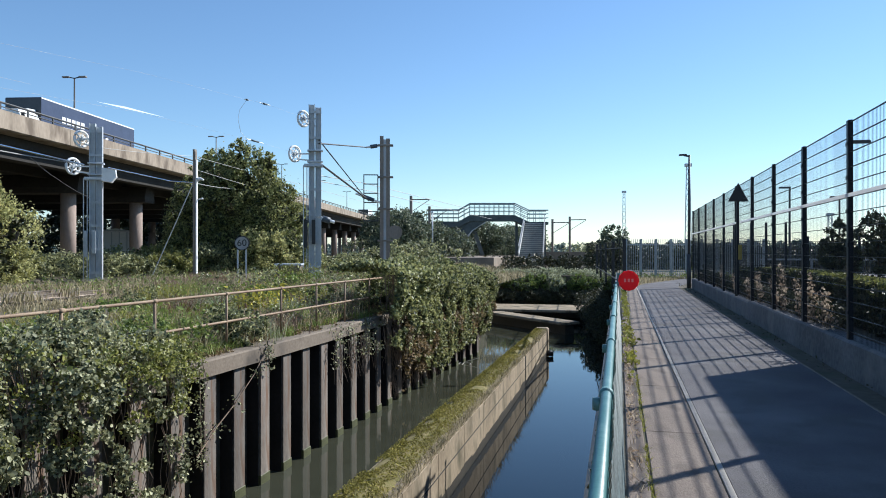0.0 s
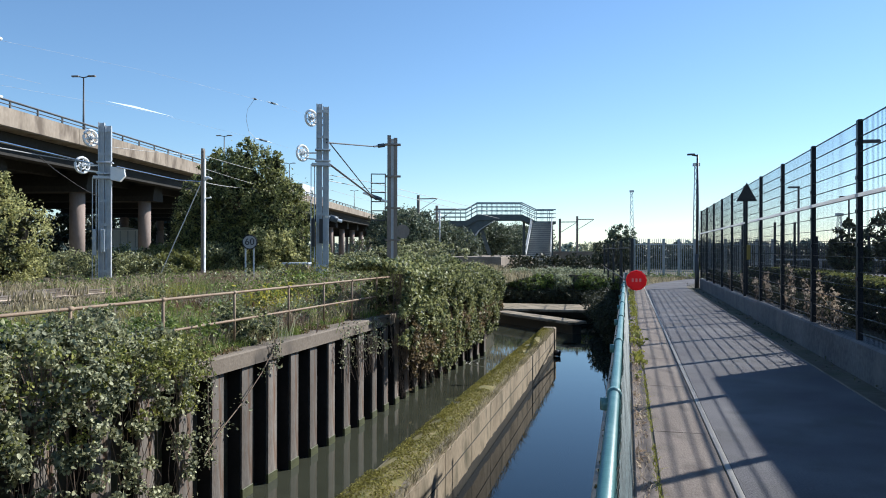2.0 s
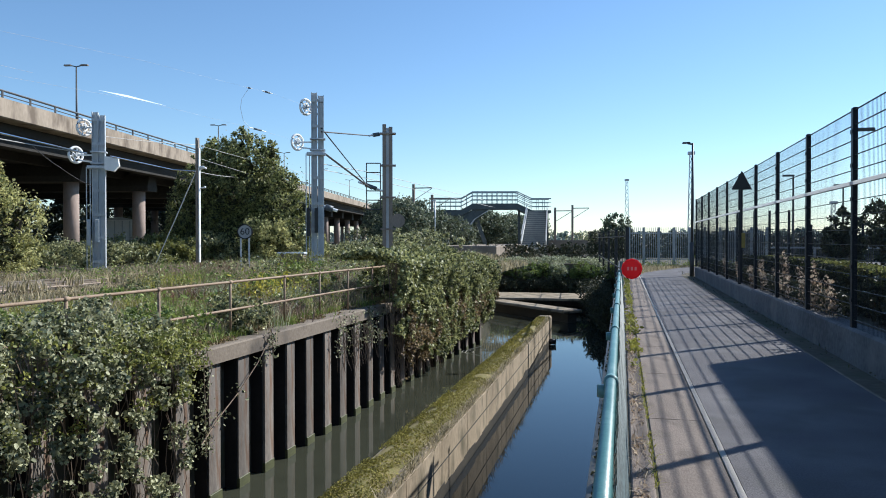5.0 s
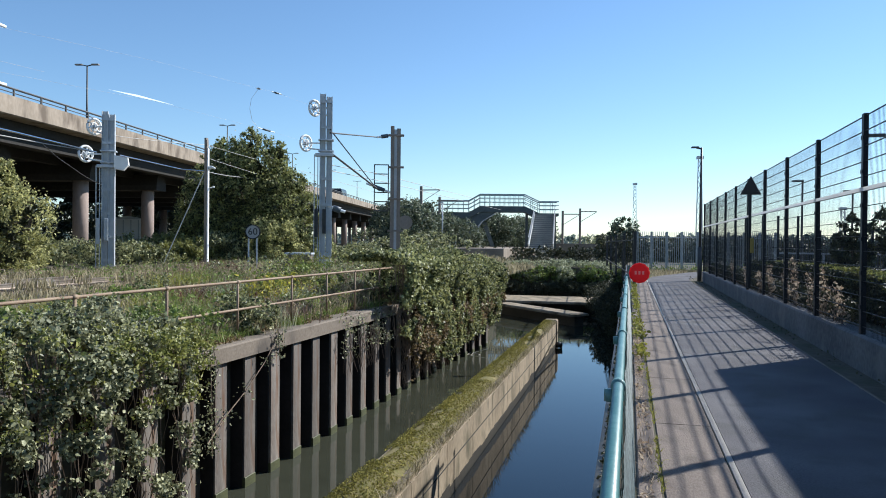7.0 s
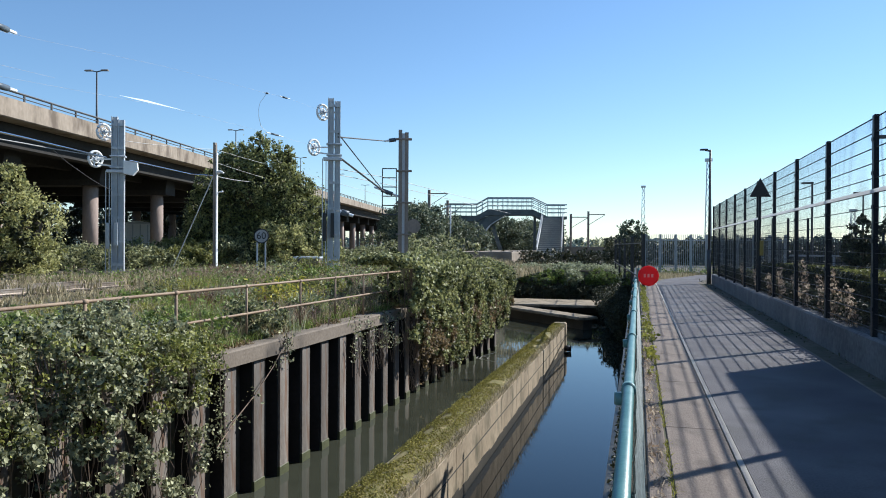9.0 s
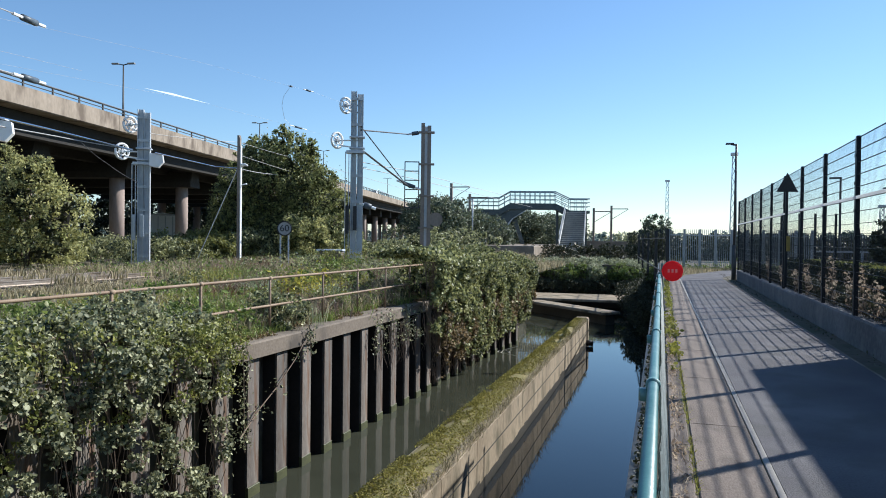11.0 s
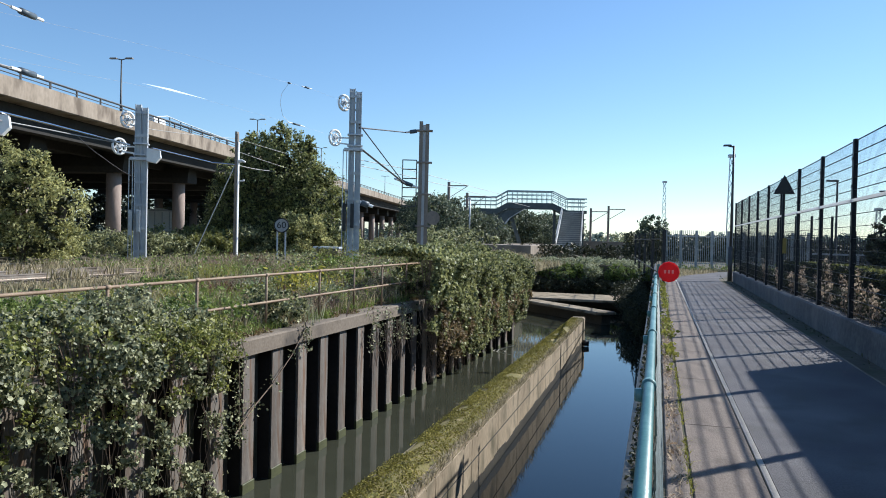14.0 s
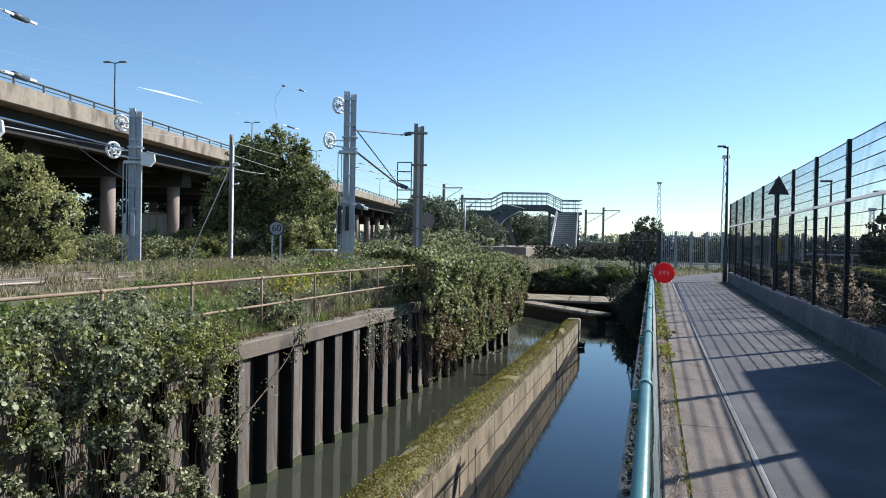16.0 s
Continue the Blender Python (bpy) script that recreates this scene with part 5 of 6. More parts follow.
# bare driftwood caught at the foot of the ivy
drift = thing("driftwood", "bare grey branches caught at the water's edge", "branch", m=pose(-6.35, 31.2, WATER))
g = Geo()
for k in range(4):
    a, b = rng.uniform(-0.6, 0.3, 2), rng.uniform(0.1, 1.1, 2)
    g.tube([(a[0], -0.6, -0.1), (a[0] + 0.2 * b[0], 0.1, 0.1 * b[1]), (a[1] + b[0], 0.5, 0.3 * b[1])], 0.025, 5, 0.012)
part("branch", g, M["driftgrey"], drift)

# weeds in the strip's joints
k = 3000
wy = rng.uniform(1, 32, k)
wx = 0.225 + rng.randn(k) * 0.009
ok = np.array([noise.noise(Vector((0, y * 1.1, 4))) > -0.12 for y in wy])
tagged(part("joint_weeds", blades("joint_weeds", np.stack([wx, wy, np.full(k, -0.02)], 1)[ok], 0.045, 0.008, M["yellowgreen"], 0.8), None), "small yellow-green weeds in the pavement joint", "weeds", kind="stuff")
k = 2600
wy = rng.uniform(9, 32, k)
tagged(part("path_weeds", leaves("path_weeds", np.stack([0.17 + rng.randn(k) * 0.05, wy, 0.01 + np.abs(rng.randn(k)) * 0.06], 1)[np.array([noise.noise(Vector((3, y * 0.9, 4))) > 0.0 for y in wy])], 0.05, M["yellowgreen"]), None), "green weeds along the path's edge", "weeds", kind="stuff")
k = 900
wy = rng.uniform(1.5, 16, k)
wy = wy[np.array([noise.noise(Vector((7, y * 2.2, 1))) > -0.05 for y in wy])]
k = len(wy)
tagged(part("leaf_litter", leaves("leaf_litter", np.stack([0.075 + rng.rand(k) * 0.1, wy, 0.0 + rng.rand(k) * 0.02], 1), 0.045, M["deadleaf"], 0.5, None, 0.35, 0.4), None), "dry leaf litter under the mesh", "leaves", kind="stuff")

for i in range(11):
    bush(-10.4 + i * 0.95, 59.8 + 0.3 * (i % 2), -1.5, 1.9, 1.3, 2400, 0.11, M["greengrass"] if i % 3 else M["silver"], "sunlit shrub on the far river bank")

# added shrubs in shaded leaf colour darken the bank above the weir
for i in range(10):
    bush(-10.2 + i * 1.0, 58.6 + 0.3 * (i % 2), -2.45, 1.7, 1.15, 1500, 0.12, M["shade"], "shrub added over the weir, standing for the shade there")

# clumps of dead dock along the railway
for i in range(16):
    x, y = rng.uniform(-14.5, -9.2), rng.uniform(13, 31)
    if y < 20 and x < -12:
        y += 8
    k = 130
    dock = thing("dock_clump", "clump of reddish-brown dead dock stems", "weeds", "dock clumps")
    roots = np.stack([x + rng.randn(k) * 0.35, y + rng.randn(k) * 0.4, np.full(k, land_z(x, y) - 0.05)], 1)
    part("foliage", blades("foliage", roots, 0.75, 0.025, M["dock"] if i % 3 else M["purple"], 0.3), None, dock)

# tall mixed weeds between the railing and the track
for i in range(70):
    y = rng.uniform(9.5, 30)
    x = bank_x(y) - 0.9 - rng.rand() ** 1.4 * 5.5
    if y < 18 and x < -11.2:
        continue
    k = 260
    z = land_z(x, y) - 0.05
    kind = i % 5
    clump = thing("weed_clump", ("clump of tall straw-coloured grass", "clump of tall green weeds", "pinkish dead willowherb stems", "clump of grey-green mugwort", "clump of yellowing weeds")[kind] + " on the railway bank", "weeds", "weed clumps")
    spread = rng.uniform(0.25, 0.5)
    roots = np.stack([x + rng.randn(k) * spread, y + rng.randn(k) * spread, np.full(k, z)], 1)
    tall = rng.uniform(0.45, 0.85)
    tagged(part("stem_tuft", blades("stem_tuft", roots, tall, 0.016, (M["grass"], M["greengrass"], M["purple"], M["silver"], M["yellowgreen"])[kind], 0.3), None, clump), kind="stuff")
    k = 380
    lift = rng.rand(k, 1) * tall
    lobes = np.stack([x + rng.randn(k) * spread, y + rng.randn(k) * spread, np.full(k, z)], 1) + lift * np.array([[0, 0, 1.0]])
    tagged(part("foliage", leaves("foliage", lobes, 0.055, (M["grass"], M["greengrass"], M["purple"], M["silver"], M["yellowgreen"])[kind], 0.2, None, 0.35, 0.4), None, clump), kind="stuff")

# earth, moss and dead leaves on the capping beam
k = 9000
wy = rng.uniform(11.5, 24, k)
wx = np.array([bank_x(y) for y in wy]) - 0.02 - rng.rand(k) ** 0.8 * 0.62
ok = np.array([noise.noise(Vector((x * 2.5, y * 1.2, 6))) + 0.8 * (bank_x(y) - x) > 0.2 for x, y in zip(wx, wy)])
tagged(part("cap_litter", leaves("cap_litter", np.stack([wx, wy, CAP + 0.01 + rng.rand(k) ** 2 * 0.08], 1)[ok], 0.045, M["brownivy"], 0.8), None), "dead leaves and moss on the concrete cap", "leaves", kind="stuff")

k = 2800
wy = rng.uniform(11.8, 25, k)
wx = np.array([bank_x(y) for y in wy]) - 0.12 - rng.rand(k) * 0.5
ok = np.array([noise.noise(Vector((x * 1.5, y * 0.9, 16))) + 0.9 * (bank_x(y) - x) > 0.3 for x, y in zip(wx, wy)])
tagged(part("cap_grass", blades("cap_grass", np.stack([wx, wy, np.full(k, CAP)], 1)[ok], 0.2, 0.016, M["greengrass"], 0.7), None), "straggling green grass rooted on the concrete cap", "grass", kind="stuff")

# overgrown track and the verge at the path's end
over = lambda x, y: (y > 21 or noise.noise(Vector((x, y * 0.6, 9))) > 0.15) and abs(x + 18.17) > 0.16 and abs(x + 16.73) > 0.16
tagged(part("track_grass", blades("track_grass", np.array(scatter(15000, -20.4, -15.4, 8, 50, 0, over)) + np.array([[0, 0, 0.12]]), 0.3, 0.03, M["grass"]), None), "dry grass growing through the ballast", "grass", kind="stuff")
tagged(part("track_weeds", leaves("track_weeds", np.array(scatter(9000, -20.4, -15.2, 21, 50, 0.12, over)) + np.abs(rng.randn(9000, 1)) * np.array([[0, 0, 0.16]]), 0.09, M["greengrass"]), None), "green weeds growing through the ballast", "weeds", kind="stuff")
beside = lambda x, y: x < np.interp(y, [36, 38.5, 40.7, 43, 45, 46.6], [0.75, 1.2, 1.9, 2.65, 3.25, 4.1]) - 0.05
tagged(part("verge_grass", blades("verge_grass", scatter(2600, 0.1, 4.2, 36, 46.8, 0, beside), 0.17, 0.02, M["grass"]), None), "dry grass verge before the palisade fence", "grass", kind="stuff")
tagged(part("verge_weeds", leaves("verge_weeds", np.array(scatter(900, 0.1, 6.5, 45.6, 47.2, 0.05)) + np.abs(rng.randn(900, 1)) * np.array([[0, 0, 0.16]]), 0.09, M["greengrass"]), None), "low green weeds at the foot of the palisade fence", "weeds", kind="stuff")
k = 260
tagged(part("dry_twigs", blades("dry_twigs", np.stack([0.09 + rng.rand(k) * 0.08, rng.uniform(1.5, 14, k), np.full(k, 0.0)], 1), 0.09, 0.006, M["deadleaf"], 1.6), None), "pale dry twigs on the margin under the mesh", "twigs", kind="stuff")

# clipped hedge behind the mesh fence
def hedge(x0, x1, y0, y1, h, n, label):
    ob = thing("hedge", label, "hedge")
    a, b, c = rng.uniform(x0, x1, n), rng.uniform(y0, y1, n), rng.rand(n) ** 0.7 * h
    top = np.array([h * (0.93 + 0.12 * noise.noise(Vector((p * 0.9, q * 0.9, 3)))) for p, q in zip(a, b)])
    # shaded sides and sunlit top are put into twig and leaf colours
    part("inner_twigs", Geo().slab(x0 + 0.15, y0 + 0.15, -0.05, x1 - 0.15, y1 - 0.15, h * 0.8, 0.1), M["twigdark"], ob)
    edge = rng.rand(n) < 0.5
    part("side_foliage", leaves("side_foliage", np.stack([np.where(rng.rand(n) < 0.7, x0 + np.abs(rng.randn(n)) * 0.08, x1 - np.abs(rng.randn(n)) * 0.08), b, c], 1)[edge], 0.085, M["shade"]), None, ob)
    part("top_foliage", leaves("top_foliage", np.stack([a, b, top - np.abs(rng.randn(n)) * 0.05], 1)[~edge], 0.08, M["olive"]), None, ob, "lighter olive top growth standing for the sunlit top")
    return ob


for k, (y0, y1, h) in enumerate(((11.5, 16.3, 0.9), (16.5, 21.4, 1.0), (21.6, 26.6, 1.05), (26.8, 31.0, 1.0), (31.2, 35.6, 0.95))):
    hedge(4.75 + 0.11 * k, 6.1 + 0.11 * k, y0, y1, h, 11000, "clipped hedge behind the mesh fence, shaded sides and sunlit top coloured in")
k = 16000
wx = rng.uniform(9, 46, k)
far_edge = np.array([0.4 * noise.noise(Vector((x * 0.35, 1, 6))) + 0.25 * noise.noise(Vector((x * 1.3, 1, 6))) for x in wx])
tagged(part("far_hedge", leaves("far_hedge", np.stack([wx, 58 + rng.randn(k) * 0.8, rng.rand(k) * (1.9 + far_edge)], 1), 0.24, M["shade"]), None), "dark overgrown hedge beyond the yard", "hedge", kind="stuff")
k = 9000
wx = rng.uniform(-3, 11, k)
low_edge = np.array([0.5 * noise.noise(Vector((x * 0.4, 9, 6))) + 0.3 * noise.noise(Vector((x * 1.5, 9, 6))) for x in wx])
tagged(part("far_hedge", leaves("far_hedge", np.stack([wx, 70 + rng.randn(k) * 0.8, rng.rand(k) * (2.3 + low_edge)], 1), 0.22, M["shade"]), None), "dark scrub beyond the palisade fence", "hedge", kind="stuff")
barrier = thing("yard_barrier", "pale steel barrier rail across the yard", "barrier")
part("rail", Geo().beam((7.6, 44.2, 1.17), (30, 44.2, 1.17), 0.05, 0.09), M["palisade"], barrier)
for k in range(10):
    part("post", Geo().box(7.7 + 2.4 * k, 44.23, 0.3, 7.8 + 2.4 * k, 44.33, 1.2), M["palisade"], barrier)
yard_fence = thing("yard_fence", "dark slender steel fence posts with wires in the yard", "fence")
for k, x in enumerate((5.6, 6.4, 7.1, 8.0, 9.0, 10.1, 11.3, 12.6)):
    part("post", Geo().slab(x - 0.05, 39.95, 0.0, x + 0.05, 40.05, 3.05 if k < 4 else 2.35, 0.01), M["fence"], yard_fence)
for z in (0.9, 1.5, 2.1):
    part("wire", Geo().tube([(5.6, 40, z), (12.6, 40, z)], 0.012, 5), M["fence"], yard_fence)

# dry creeper climbing the mesh in separate clumps
for y0, z0, h in ((12.6, 0.5, 0.5), (13.6, 0.5, 0.75), (14.4, 0.45, 0.65), (15.9, 0.5, 0.85), (16.8, 0.5, 0.55), (18.6, 0.5, 0.6), (20.2, 0.45, 0.5), (22.5, 0.45, 0.5), (25.4, 0.45, 0.6)):
    creeper = thing("dead_creeper", "dry beige creeper clinging to the mesh fence", "creeper", "dry creepers")
    k = 90
    u = rng.rand(k)
    sprig = np.stack([fence_x(y0) + 0.06 + rng.rand(k) * 0.09, y0 + (u - 0.4) * 0.5 + rng.randn(k) * 0.16, z0 + u * h + rng.randn(k) * 0.06], 1)
    part("foliage", leaves("foliage", sprig, 0.06, M["deadleaf"]), None, creeper)
    g = Geo()
    for q in range(5):
        g.tube([(fence_x(y0) + 0.08, y0 + 0.1 * q - 0.2, z0 - 0.08), (fence_x(y0) + 0.1, y0 + 0.14 * q - 0.2, z0 + h * 0.5), (fence_x(y0) + 0.07, y0 + 0.18 * q - 0.1, z0 + h)], 0.006, 4, 0.003)
    part("stem", g, M["twig"], creeper)

k = 9000
wy = rng.uniform(12.6, 34.5, k)
tagged(part("wall_top_growth", leaves("wall_top_growth", np.stack([2.99 + 0.007 * (wy - 8) + 0.14 + rng.rand(k) * 0.3, wy, 0.45 + rng.rand(k) ** 1.5 * 0.36], 1), 0.07, M["shade"]), None), "dark creeping weeds along the wall top", "weeds", kind="stuff")
# litter takes the shaded leaf colour for the shadow on the verge
k = 350
wy = rng.uniform(-2, 40, k)
tagged(part("verge_litter", leaves("verge_litter", np.stack([2.72 + rng.rand(k) * 0.26, wy, 0.0 + rng.rand(k) * 0.03], 1), 0.04, M["shade"], 1.0), None), "dead leaves in the verge", "leaves", kind="stuff")
k = 4200
wy = rng.uniform(0, 30, k)
tagged(part("quay_edge_weeds", leaves("quay_edge_weeds", np.stack([-0.2 + rng.rand(k) * 0.13, wy, -0.03 + rng.rand(k) ** 2 * 0.1], 1), 0.035, M["shade"], 0.6), None), "dark weeds along the quay edge", "weeds", kind="stuff")

# yard beyond the fence
for x, y, h in ((9.2, 45, 5.15), (13.55, 52, 5.05), (7.28, 26.6, 5.15)):
    ob = thing("yard_lamp", "thin dark yard lamp with a short arm", "street lamp", "yard lamps", pose(x, y, 0))
    part("pole", Geo().tube([(0, 0, -0.1), (0, 0, h)], 0.07, 8, 0.05), M["darksteel"], ob)
    side = 1 if x < 8 else -1
    part("lantern", Geo().slab(-0.3, -0.1, h - 0.05, 0.3, 0.1, h + 0.05, 0.03, pose(side * 0.25, 0, 0)), M["darksteel"], ob)
for x, y, h in ((1.2, 205, 17.0), (11.9, 140, 16.6), (37.5, 150, 8.0)):
    ob = thing("floodlight_tower", "distant lattice floodlight tower", "tower", "floodlight towers", pose(x, y, 0))
    g = Geo()
    for sx in (-1, 1):
        for sy in (-1, 1):
            g.tube([(sx * 0.6, sy * 0.6, 0), (sx * 0.28, sy * 0.28, h)], 0.06, 5)
    for i in range(9):
        w0, w1 = 0.6 - 0.32 * i / 9, 0.6 - 0.32 * (i + 1) / 9
        g.tube([(-w0, -w0, h * i / 9), (w1, -w1, h * (i + 1) / 9)], 0.05, 4).tube([(w0, -w0, h * i / 9), (-w1, -w1, h * (i + 1) / 9)], 0.05, 4)
    part("lattice", g, M["galv"], ob)
    part("head", Geo().slab(-0.6, -0.5, h, 0.6, 0.5, h + 0.5, 0.05), M["galv"], ob)
palisade((6.5, 49, 0), (26, 56, 0), 2.2, 130, M["darksteel"], "dark palisade fence beyond the yard", 13)
tagged(part("yard_platform", Geo().slab(7.5, 20, -0.1, 40, 46, 0.35, 0.05), M["asphalt"]), "dark paved yard beyond the fence", "yard", kind="structure")
insulator((-18.36, 17.67, 8.06), (-19.04, 19.56, 8.23), 0.1, "dark strain insulator with bright end fittings on a wire")
insulator((-18.32, 17.65, 6.29), (-19.0, 19.54, 6.41), 0.1, "dark strain insulator with bright end fittings on a wire")
cable("overhead_wire", [(-16.97, 13.9, 7.67), (-18.36, 17.67, 8.06)], 0.02, M["wire"], "bright overhead wire running to an insulator")
cable("overhead_wire", [(-16.93, 13.89, 6.0), (-18.32, 17.65, 6.29)], 0.02, M["wire"], "bright overhead wire running to an insulator")
cable("overhead_wire", [(-34.11, 31.88, 11.34), (-44.62, 49.71, 14.61)], 0.008, M["wire"], "very thin overhead wire against the sky")
insulator((-13.58, 25.56, 7.29), (-13.41, 25.6, 7.25), 0.035, "small pale insulator high on a wire")
insulator((-13.4, 26.43, 7.32), (-13.2, 26.88, 7.29), 0.035, "small dark insulator high on a wire")
insulator((-13.76, 26.04, 5.89), (-13.59, 27.1, 5.86), 0.035, "small pale insulator above the tree")
cable("dropper_wire", [(-13.52, 25.58, 7.25), (-13.76, 25.52, 6.89), (-13.82, 25.51, 6.53), (-13.92, 25.9, 6.13), (-13.72, 26.05, 5.87)], 0.006, M["wire"], "thin curved dropper wire above the tree")
tagged(part("vapour_trail", Geo().add([(-1693.18, 2169.72, 497.53), (-1598.09, 2192.05, 480.25), (-1468.27, 2222.57, 444.0), (-1601.75, 2191.21, 474.61)], [(0, 1, 2, 3)]), M["cloud"]), "thin white vapour trail in the sky", "vapour trail", kind="structure")


# ---- vehicles ----
LANE = 5.8
ROAD = PAR - 1.05


def axle(ob, y, w=1.05, r=0.5):
    for s in (-1, 1):
        wl = part("wheel", Geo().tube([(s * w - 0.15, y, r), (s * w + 0.15, y, r)], r, 20), M["rubber"], ob, smooth=False)
        part("rim", Geo().tube([(s * w - 0.16, y, r), (s * w + 0.16, y, r)], r * 0.55, 12), M["galv"], wl)


def lorry(label, cab_material, box_material, length, cab_gap, marks):
    """Front at y = 0, driving to -y, its near side at +x."""
    ob = thing("lorry", label, "lorry", m=Matrix.Translation(via(300, LANE, ROAD)))
    c = Geo()
    c.prism([(-1.2, 0.6), (1.2, 0.6), (1.2, 2.35), (1.08, 2.75), (-1.08, 2.75), (-1.2, 2.35)], 0.05, cab_gap - 0.06)
    c.add([(-1.0, 0.25, 2.74), (1.0, 0.25, 2.74), (1.0, cab_gap - 0.1, 2.74), (-1.0, cab_gap - 0.1, 2.74), (-0.9, cab_gap * 0.6, 3.05), (0.9, cab_gap * 0.6, 3.05), (0.95, cab_gap - 0.1, 3.1), (-0.95, cab_gap - 0.1, 3.1)],
          [(0, 1, 5, 4), (4, 5, 6, 7), (1, 2, 6, 5), (3, 0, 4, 7), (2, 3, 7, 6)])
    part("cab", c, cab_material, ob)
    part("windscreen", Geo().slab(-1.02, -0.0, 1.6, 1.02, 0.06, 2.4, 0.02), M["glass"], ob)
    part("grille", Geo().slab(-0.9, -0.02, 0.7, 0.9, 0.06, 1.5, 0.02), M["black"], ob)
    for s in (-1, 1):
        part("side_window", Geo().box(s * 1.19, 0.3, 1.6, s * 1.215, cab_gap * 0.6, 2.3), M["glass"], ob)
        part("mirror", Geo().slab(s * 1.35 - 0.1, 0.1, 1.8, s * 1.35 + 0.1, 0.2, 2.6, 0.02), M["black"], ob)
    part("box_body", Geo().slab(-1.27, cab_gap, 1.15, 1.27, cab_gap + length, 4.0, 0.04), box_material, ob)
    # added dark panel puts the front face's shade into colour
    part("front_panel", Geo().slab(-1.25, cab_gap - 0.03, 1.2, 1.25, cab_gap - 0.003, 3.95, 0.02), M["darkpaint"], ob, "front panel, dark for its shaded face")
    part("chassis", Geo().box(-0.5, 0.4, 0.7, 0.5, cab_gap + length, 1.15), M["black"], ob)
    part("side_guard", Geo().box(1.15, cab_gap + 1.5, 0.5, 1.2, cab_gap + length - 4.2, 1.0), M["galv"], ob)
    part("roof_trim", Geo().box(1.275, cab_gap, 3.9, 1.29, cab_gap + length, 3.99), M["whitemetal"], ob)
    axle(ob, 1.0)
    for y in ((cab_gap + length - 1.4), (cab_gap + length - 2.7), (cab_gap + length - 4.0)):
        axle(ob, y)
    for y0, y1, z0, z1 in marks:
        part("lettering", Geo().box(1.275, cab_gap + y0, z0, 1.284, cab_gap + y1, z1), M["lettering"], ob, "pale lettering bar")
    return ob


blue_lorry = lorry("dark blue curtain-sided articulated lorry with white cab", M["white"], M["blue"], 13.4, 2.3,
                   [(2.5 + 0.62 * i, 2.98 + 0.62 * i, 2.65, 3.1) for i in range(5)] + [(2.7, 5.6, 2.3, 2.38), (6.3, 7.1, 2.0, 2.9), (8.6, 9.0, 1.7, 2.5)])
# dark cab paint stands for the shaded front
white_lorry = lorry("white box lorry, its shaded front coloured dark", M["darkpaint"], M["white"], 7.9, 0.95, [(0.8, 4.4, 2.9, 2.96), (0.8, 3.6, 2.65, 2.7)])
part("side_design", Geo().prism([(0, 0), (1, 0), (1, 1)], 0, 1, Matrix(((0, 0.008, 0, 1.275), (2.0, 0, 0, 5.9), (0, 0, 1.9, 1.7), (0, 0, 0, 1)))), M["teal"], white_lorry, "pale blue triangle on the box side")

car = thing("van", "dark high-roofed panel van on the viaduct", "van", m=Matrix.Translation(via(300, LANE, ROAD)))
part("body", Geo().prism([(-0.98, 0.35), (0.98, 0.35), (1.0, 1.4), (0.9, 2.5), (0.75, 2.72), (-0.75, 2.72), (-0.9, 2.5), (-1.0, 1.4)], 1.5, 5.9), M["darkpaint"], car)
part("bonnet", Geo().add([(-0.97, 0, 0.4), (0.97, 0, 0.4), (0.98, 1.5, 0.4), (-0.98, 1.5, 0.4), (-0.93, 0.05, 1.15), (0.93, 0.05, 1.15), (0.85, 1.5, 2.5), (-0.85, 1.5, 2.5), (0.95, 0.7, 1.3), (-0.95, 0.7, 1.3)],
                         [(0, 1, 5, 4), (4, 5, 8, 9), (9, 8, 6, 7), (1, 2, 6, 8, 5), (0, 4, 9, 7, 3)]), M["darkpaint"], car)
part("windscreen", Geo().add([(-0.8, 0.75, 1.37), (0.8, 0.75, 1.37), (0.74, 1.42, 2.4), (-0.74, 1.42, 2.4)], [(0, 1, 2, 3)]), M["glass"], car)
for s in (-1, 1):
    part("side_window", Geo().box(s * 0.93, 1.6, 1.5, s * 1.0, 2.5, 2.2), M["glass"], car)
for y in (0.95, 4.7):
    axle(car, y, 0.85, 0.34)

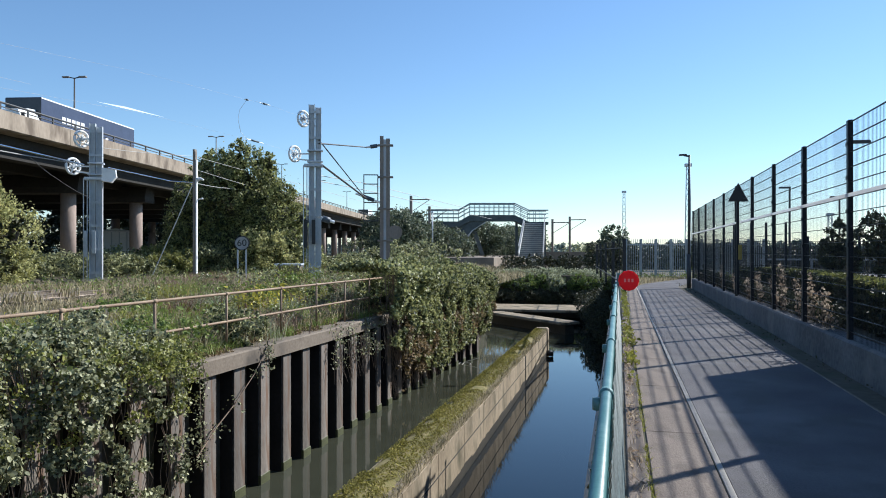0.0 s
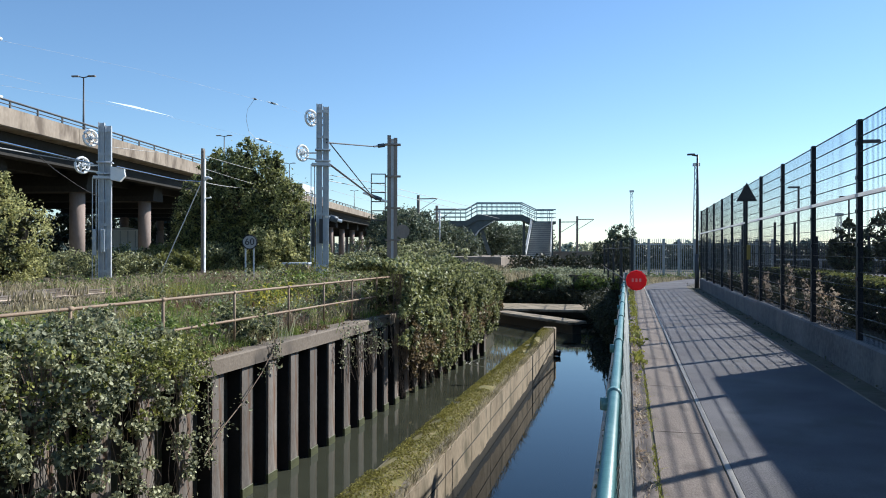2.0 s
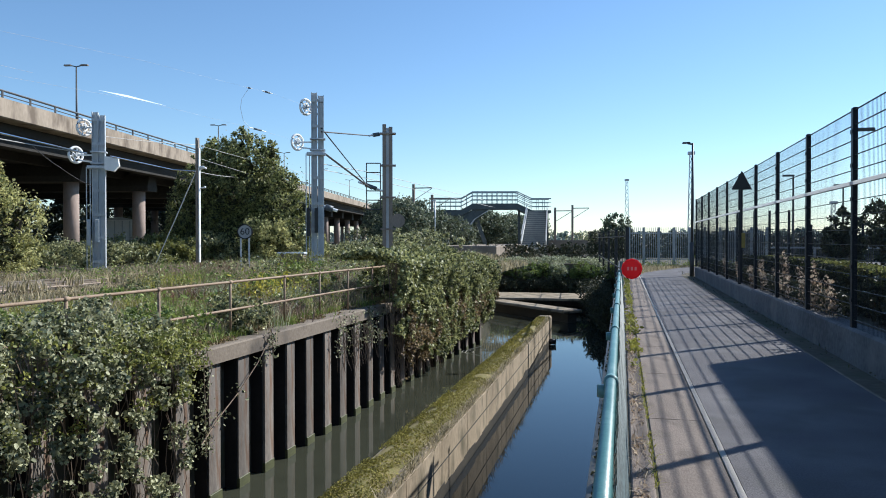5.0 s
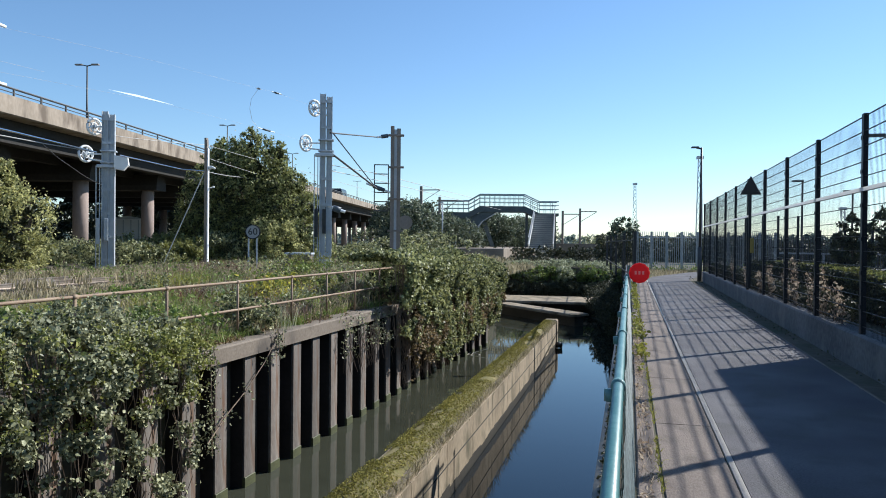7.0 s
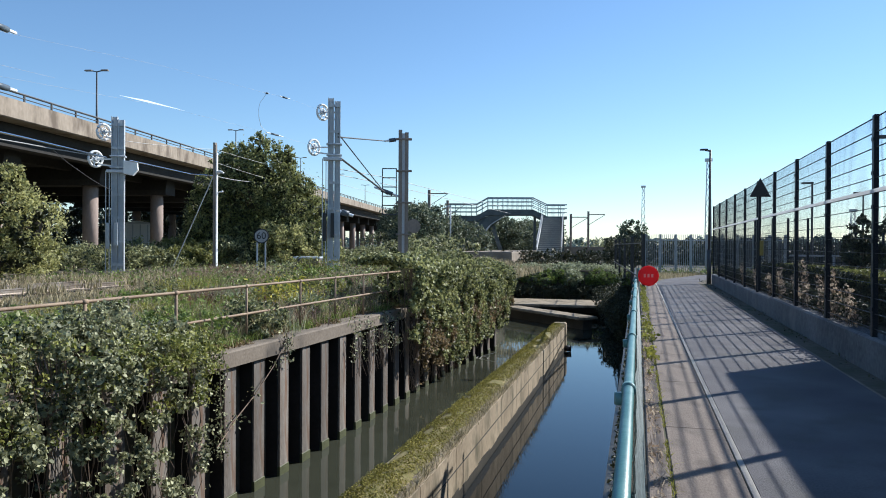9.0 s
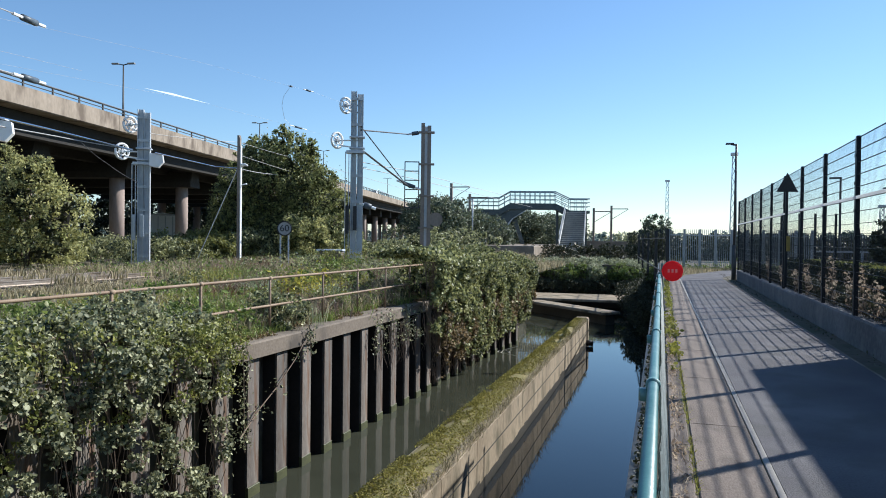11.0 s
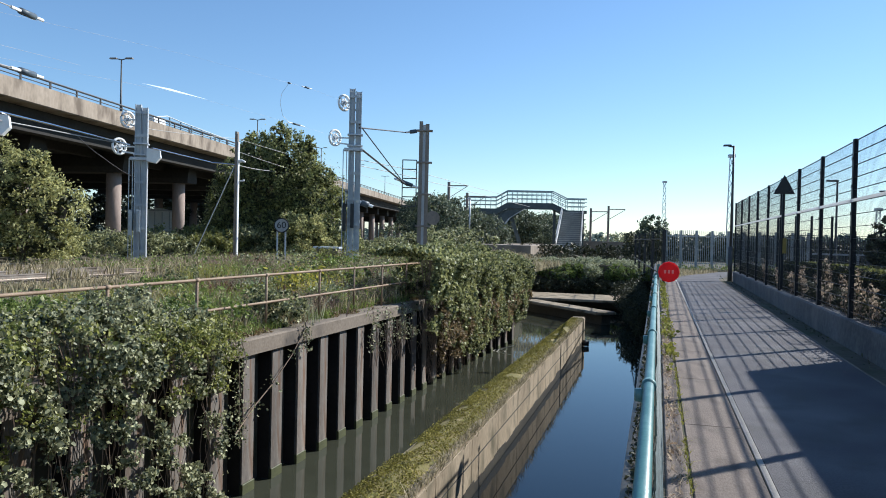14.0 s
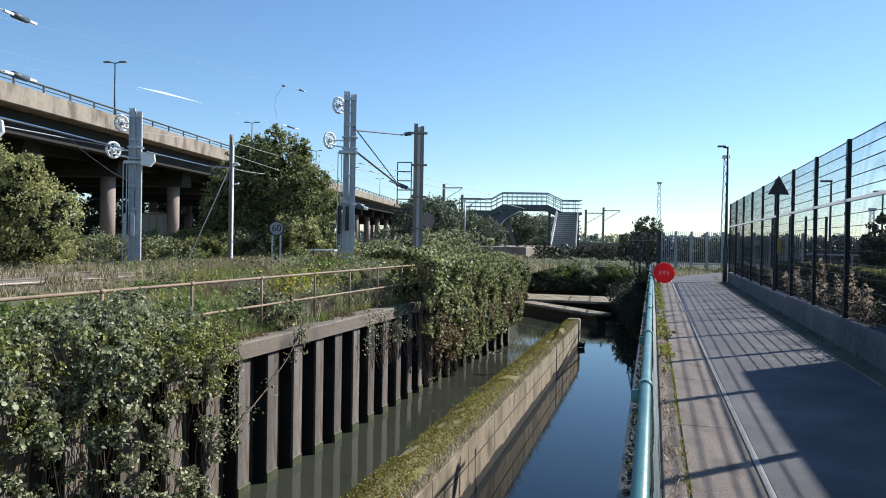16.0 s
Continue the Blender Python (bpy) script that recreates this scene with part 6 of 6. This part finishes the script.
carrier = thing("car_transporter", "empty blue-grey car transporter with open decks", "lorry", m=Matrix.Translation(via(300, LANE, ROAD)))
part("cab", Geo().prism([(-1.2, 0.5), (1.2, 0.5), (1.2, 2.5), (1.1, 2.9), (-1.1, 2.9), (-1.2, 2.5)], 0, 2.0), M["white"], carrier)
part("windscreen", Geo().box(-1.0, -0.02, 1.7, 1.0, 0.03, 2.5), M["glass"], carrier)
for s in (-1, 1):
    part("upper_rail", Geo().tube([(s * 1.2, 0.3, 2.85), (s * 1.2, 2.2, 3.2), (s * 1.2, 5, 3.1), (s * 1.2, 15.5, 2.9)], 0.05, 6), M["galv"] if s > 0 else M["teal"], carrier)
    part("lower_rail", Geo().tube([(s * 1.2, 2.2, 1.0), (s * 1.2, 15.5, 0.9)], 0.12, 6), M["teal"], carrier)
    for k in range(7):
        part("stanchion", Geo().box(s * 1.2 - 0.05, 2.6 + k * 2.1, 0.9, s * 1.2 + 0.05, 2.75 + k * 2.1, 3.15 - 0.04 * k), M["teal"], carrier)
part("deck", Geo().box(-1.15, 2.2, 0.85, 1.15, 15.5, 0.95), M["teal"], carrier)
part("upper_deck", Geo().prism([(-1.1, 0), (-0.5, 0), (-0.5, 0.05), (-1.1, 0.05)], 3, 15.4, pose(0, 0, 2.9)).prism([(0.5, 0), (1.1, 0), (1.1, 0.05), (0.5, 0.05)], 3, 15.4, pose(0, 0, 2.9)), M["teal"], carrier)
for y in (1.1, 11.5, 12.8):
    axle(carrier, y)


def drive(ob, rows, lane=LANE):
    """Rows of seconds and the front's place along the viaduct."""
    walk(ob, [(t, Matrix.Translation(via(y, lane, ROAD)) @ pose(0, 0, 0, 0, 0, VIA_YAW)) for t, y in rows])


def motions():
    drive(blue_lorry, [(0, 42.0), (0.2, 37.5), (0.4, 33.2), (0.6, 28.9), (0.8, 24.8)] + [(2.0, 0), (3.0, -23), (16.0, -24)])
    drive(white_lorry, [(0, 180.7), (1.2, 135.3), (1.8, 116.2), (3.2, 69.4), (3.4, 63.6), (3.6, 57.2), (3.8, 51.9), (4.0, 46.9), (4.2, 42.4)] + [(5.0, 24), (6.0, -2), (7.0, -25), (16.0, -25.5)])
    drive(car, [(0.0, 252), (1.5, 251), (3.2, 225)] + [(6.5, 136.8), (7, 123.6), (9.2, 62.5)] + [(10.0, 41), (11.0, 16), (12.5, -24), (16.0, -24.5)], 2.8)
    drive(carrier, [(0.0, 252), (6.0, 251), (7.5, 240), (12.5, 93)] + [(14.0, 53.5), (14.2, 48.5), (14.4, 43.1), (14.6, 39.1)] + [(14.8, 34.5), (15.2, 25.1), (16.0, 6.1)])


motions()
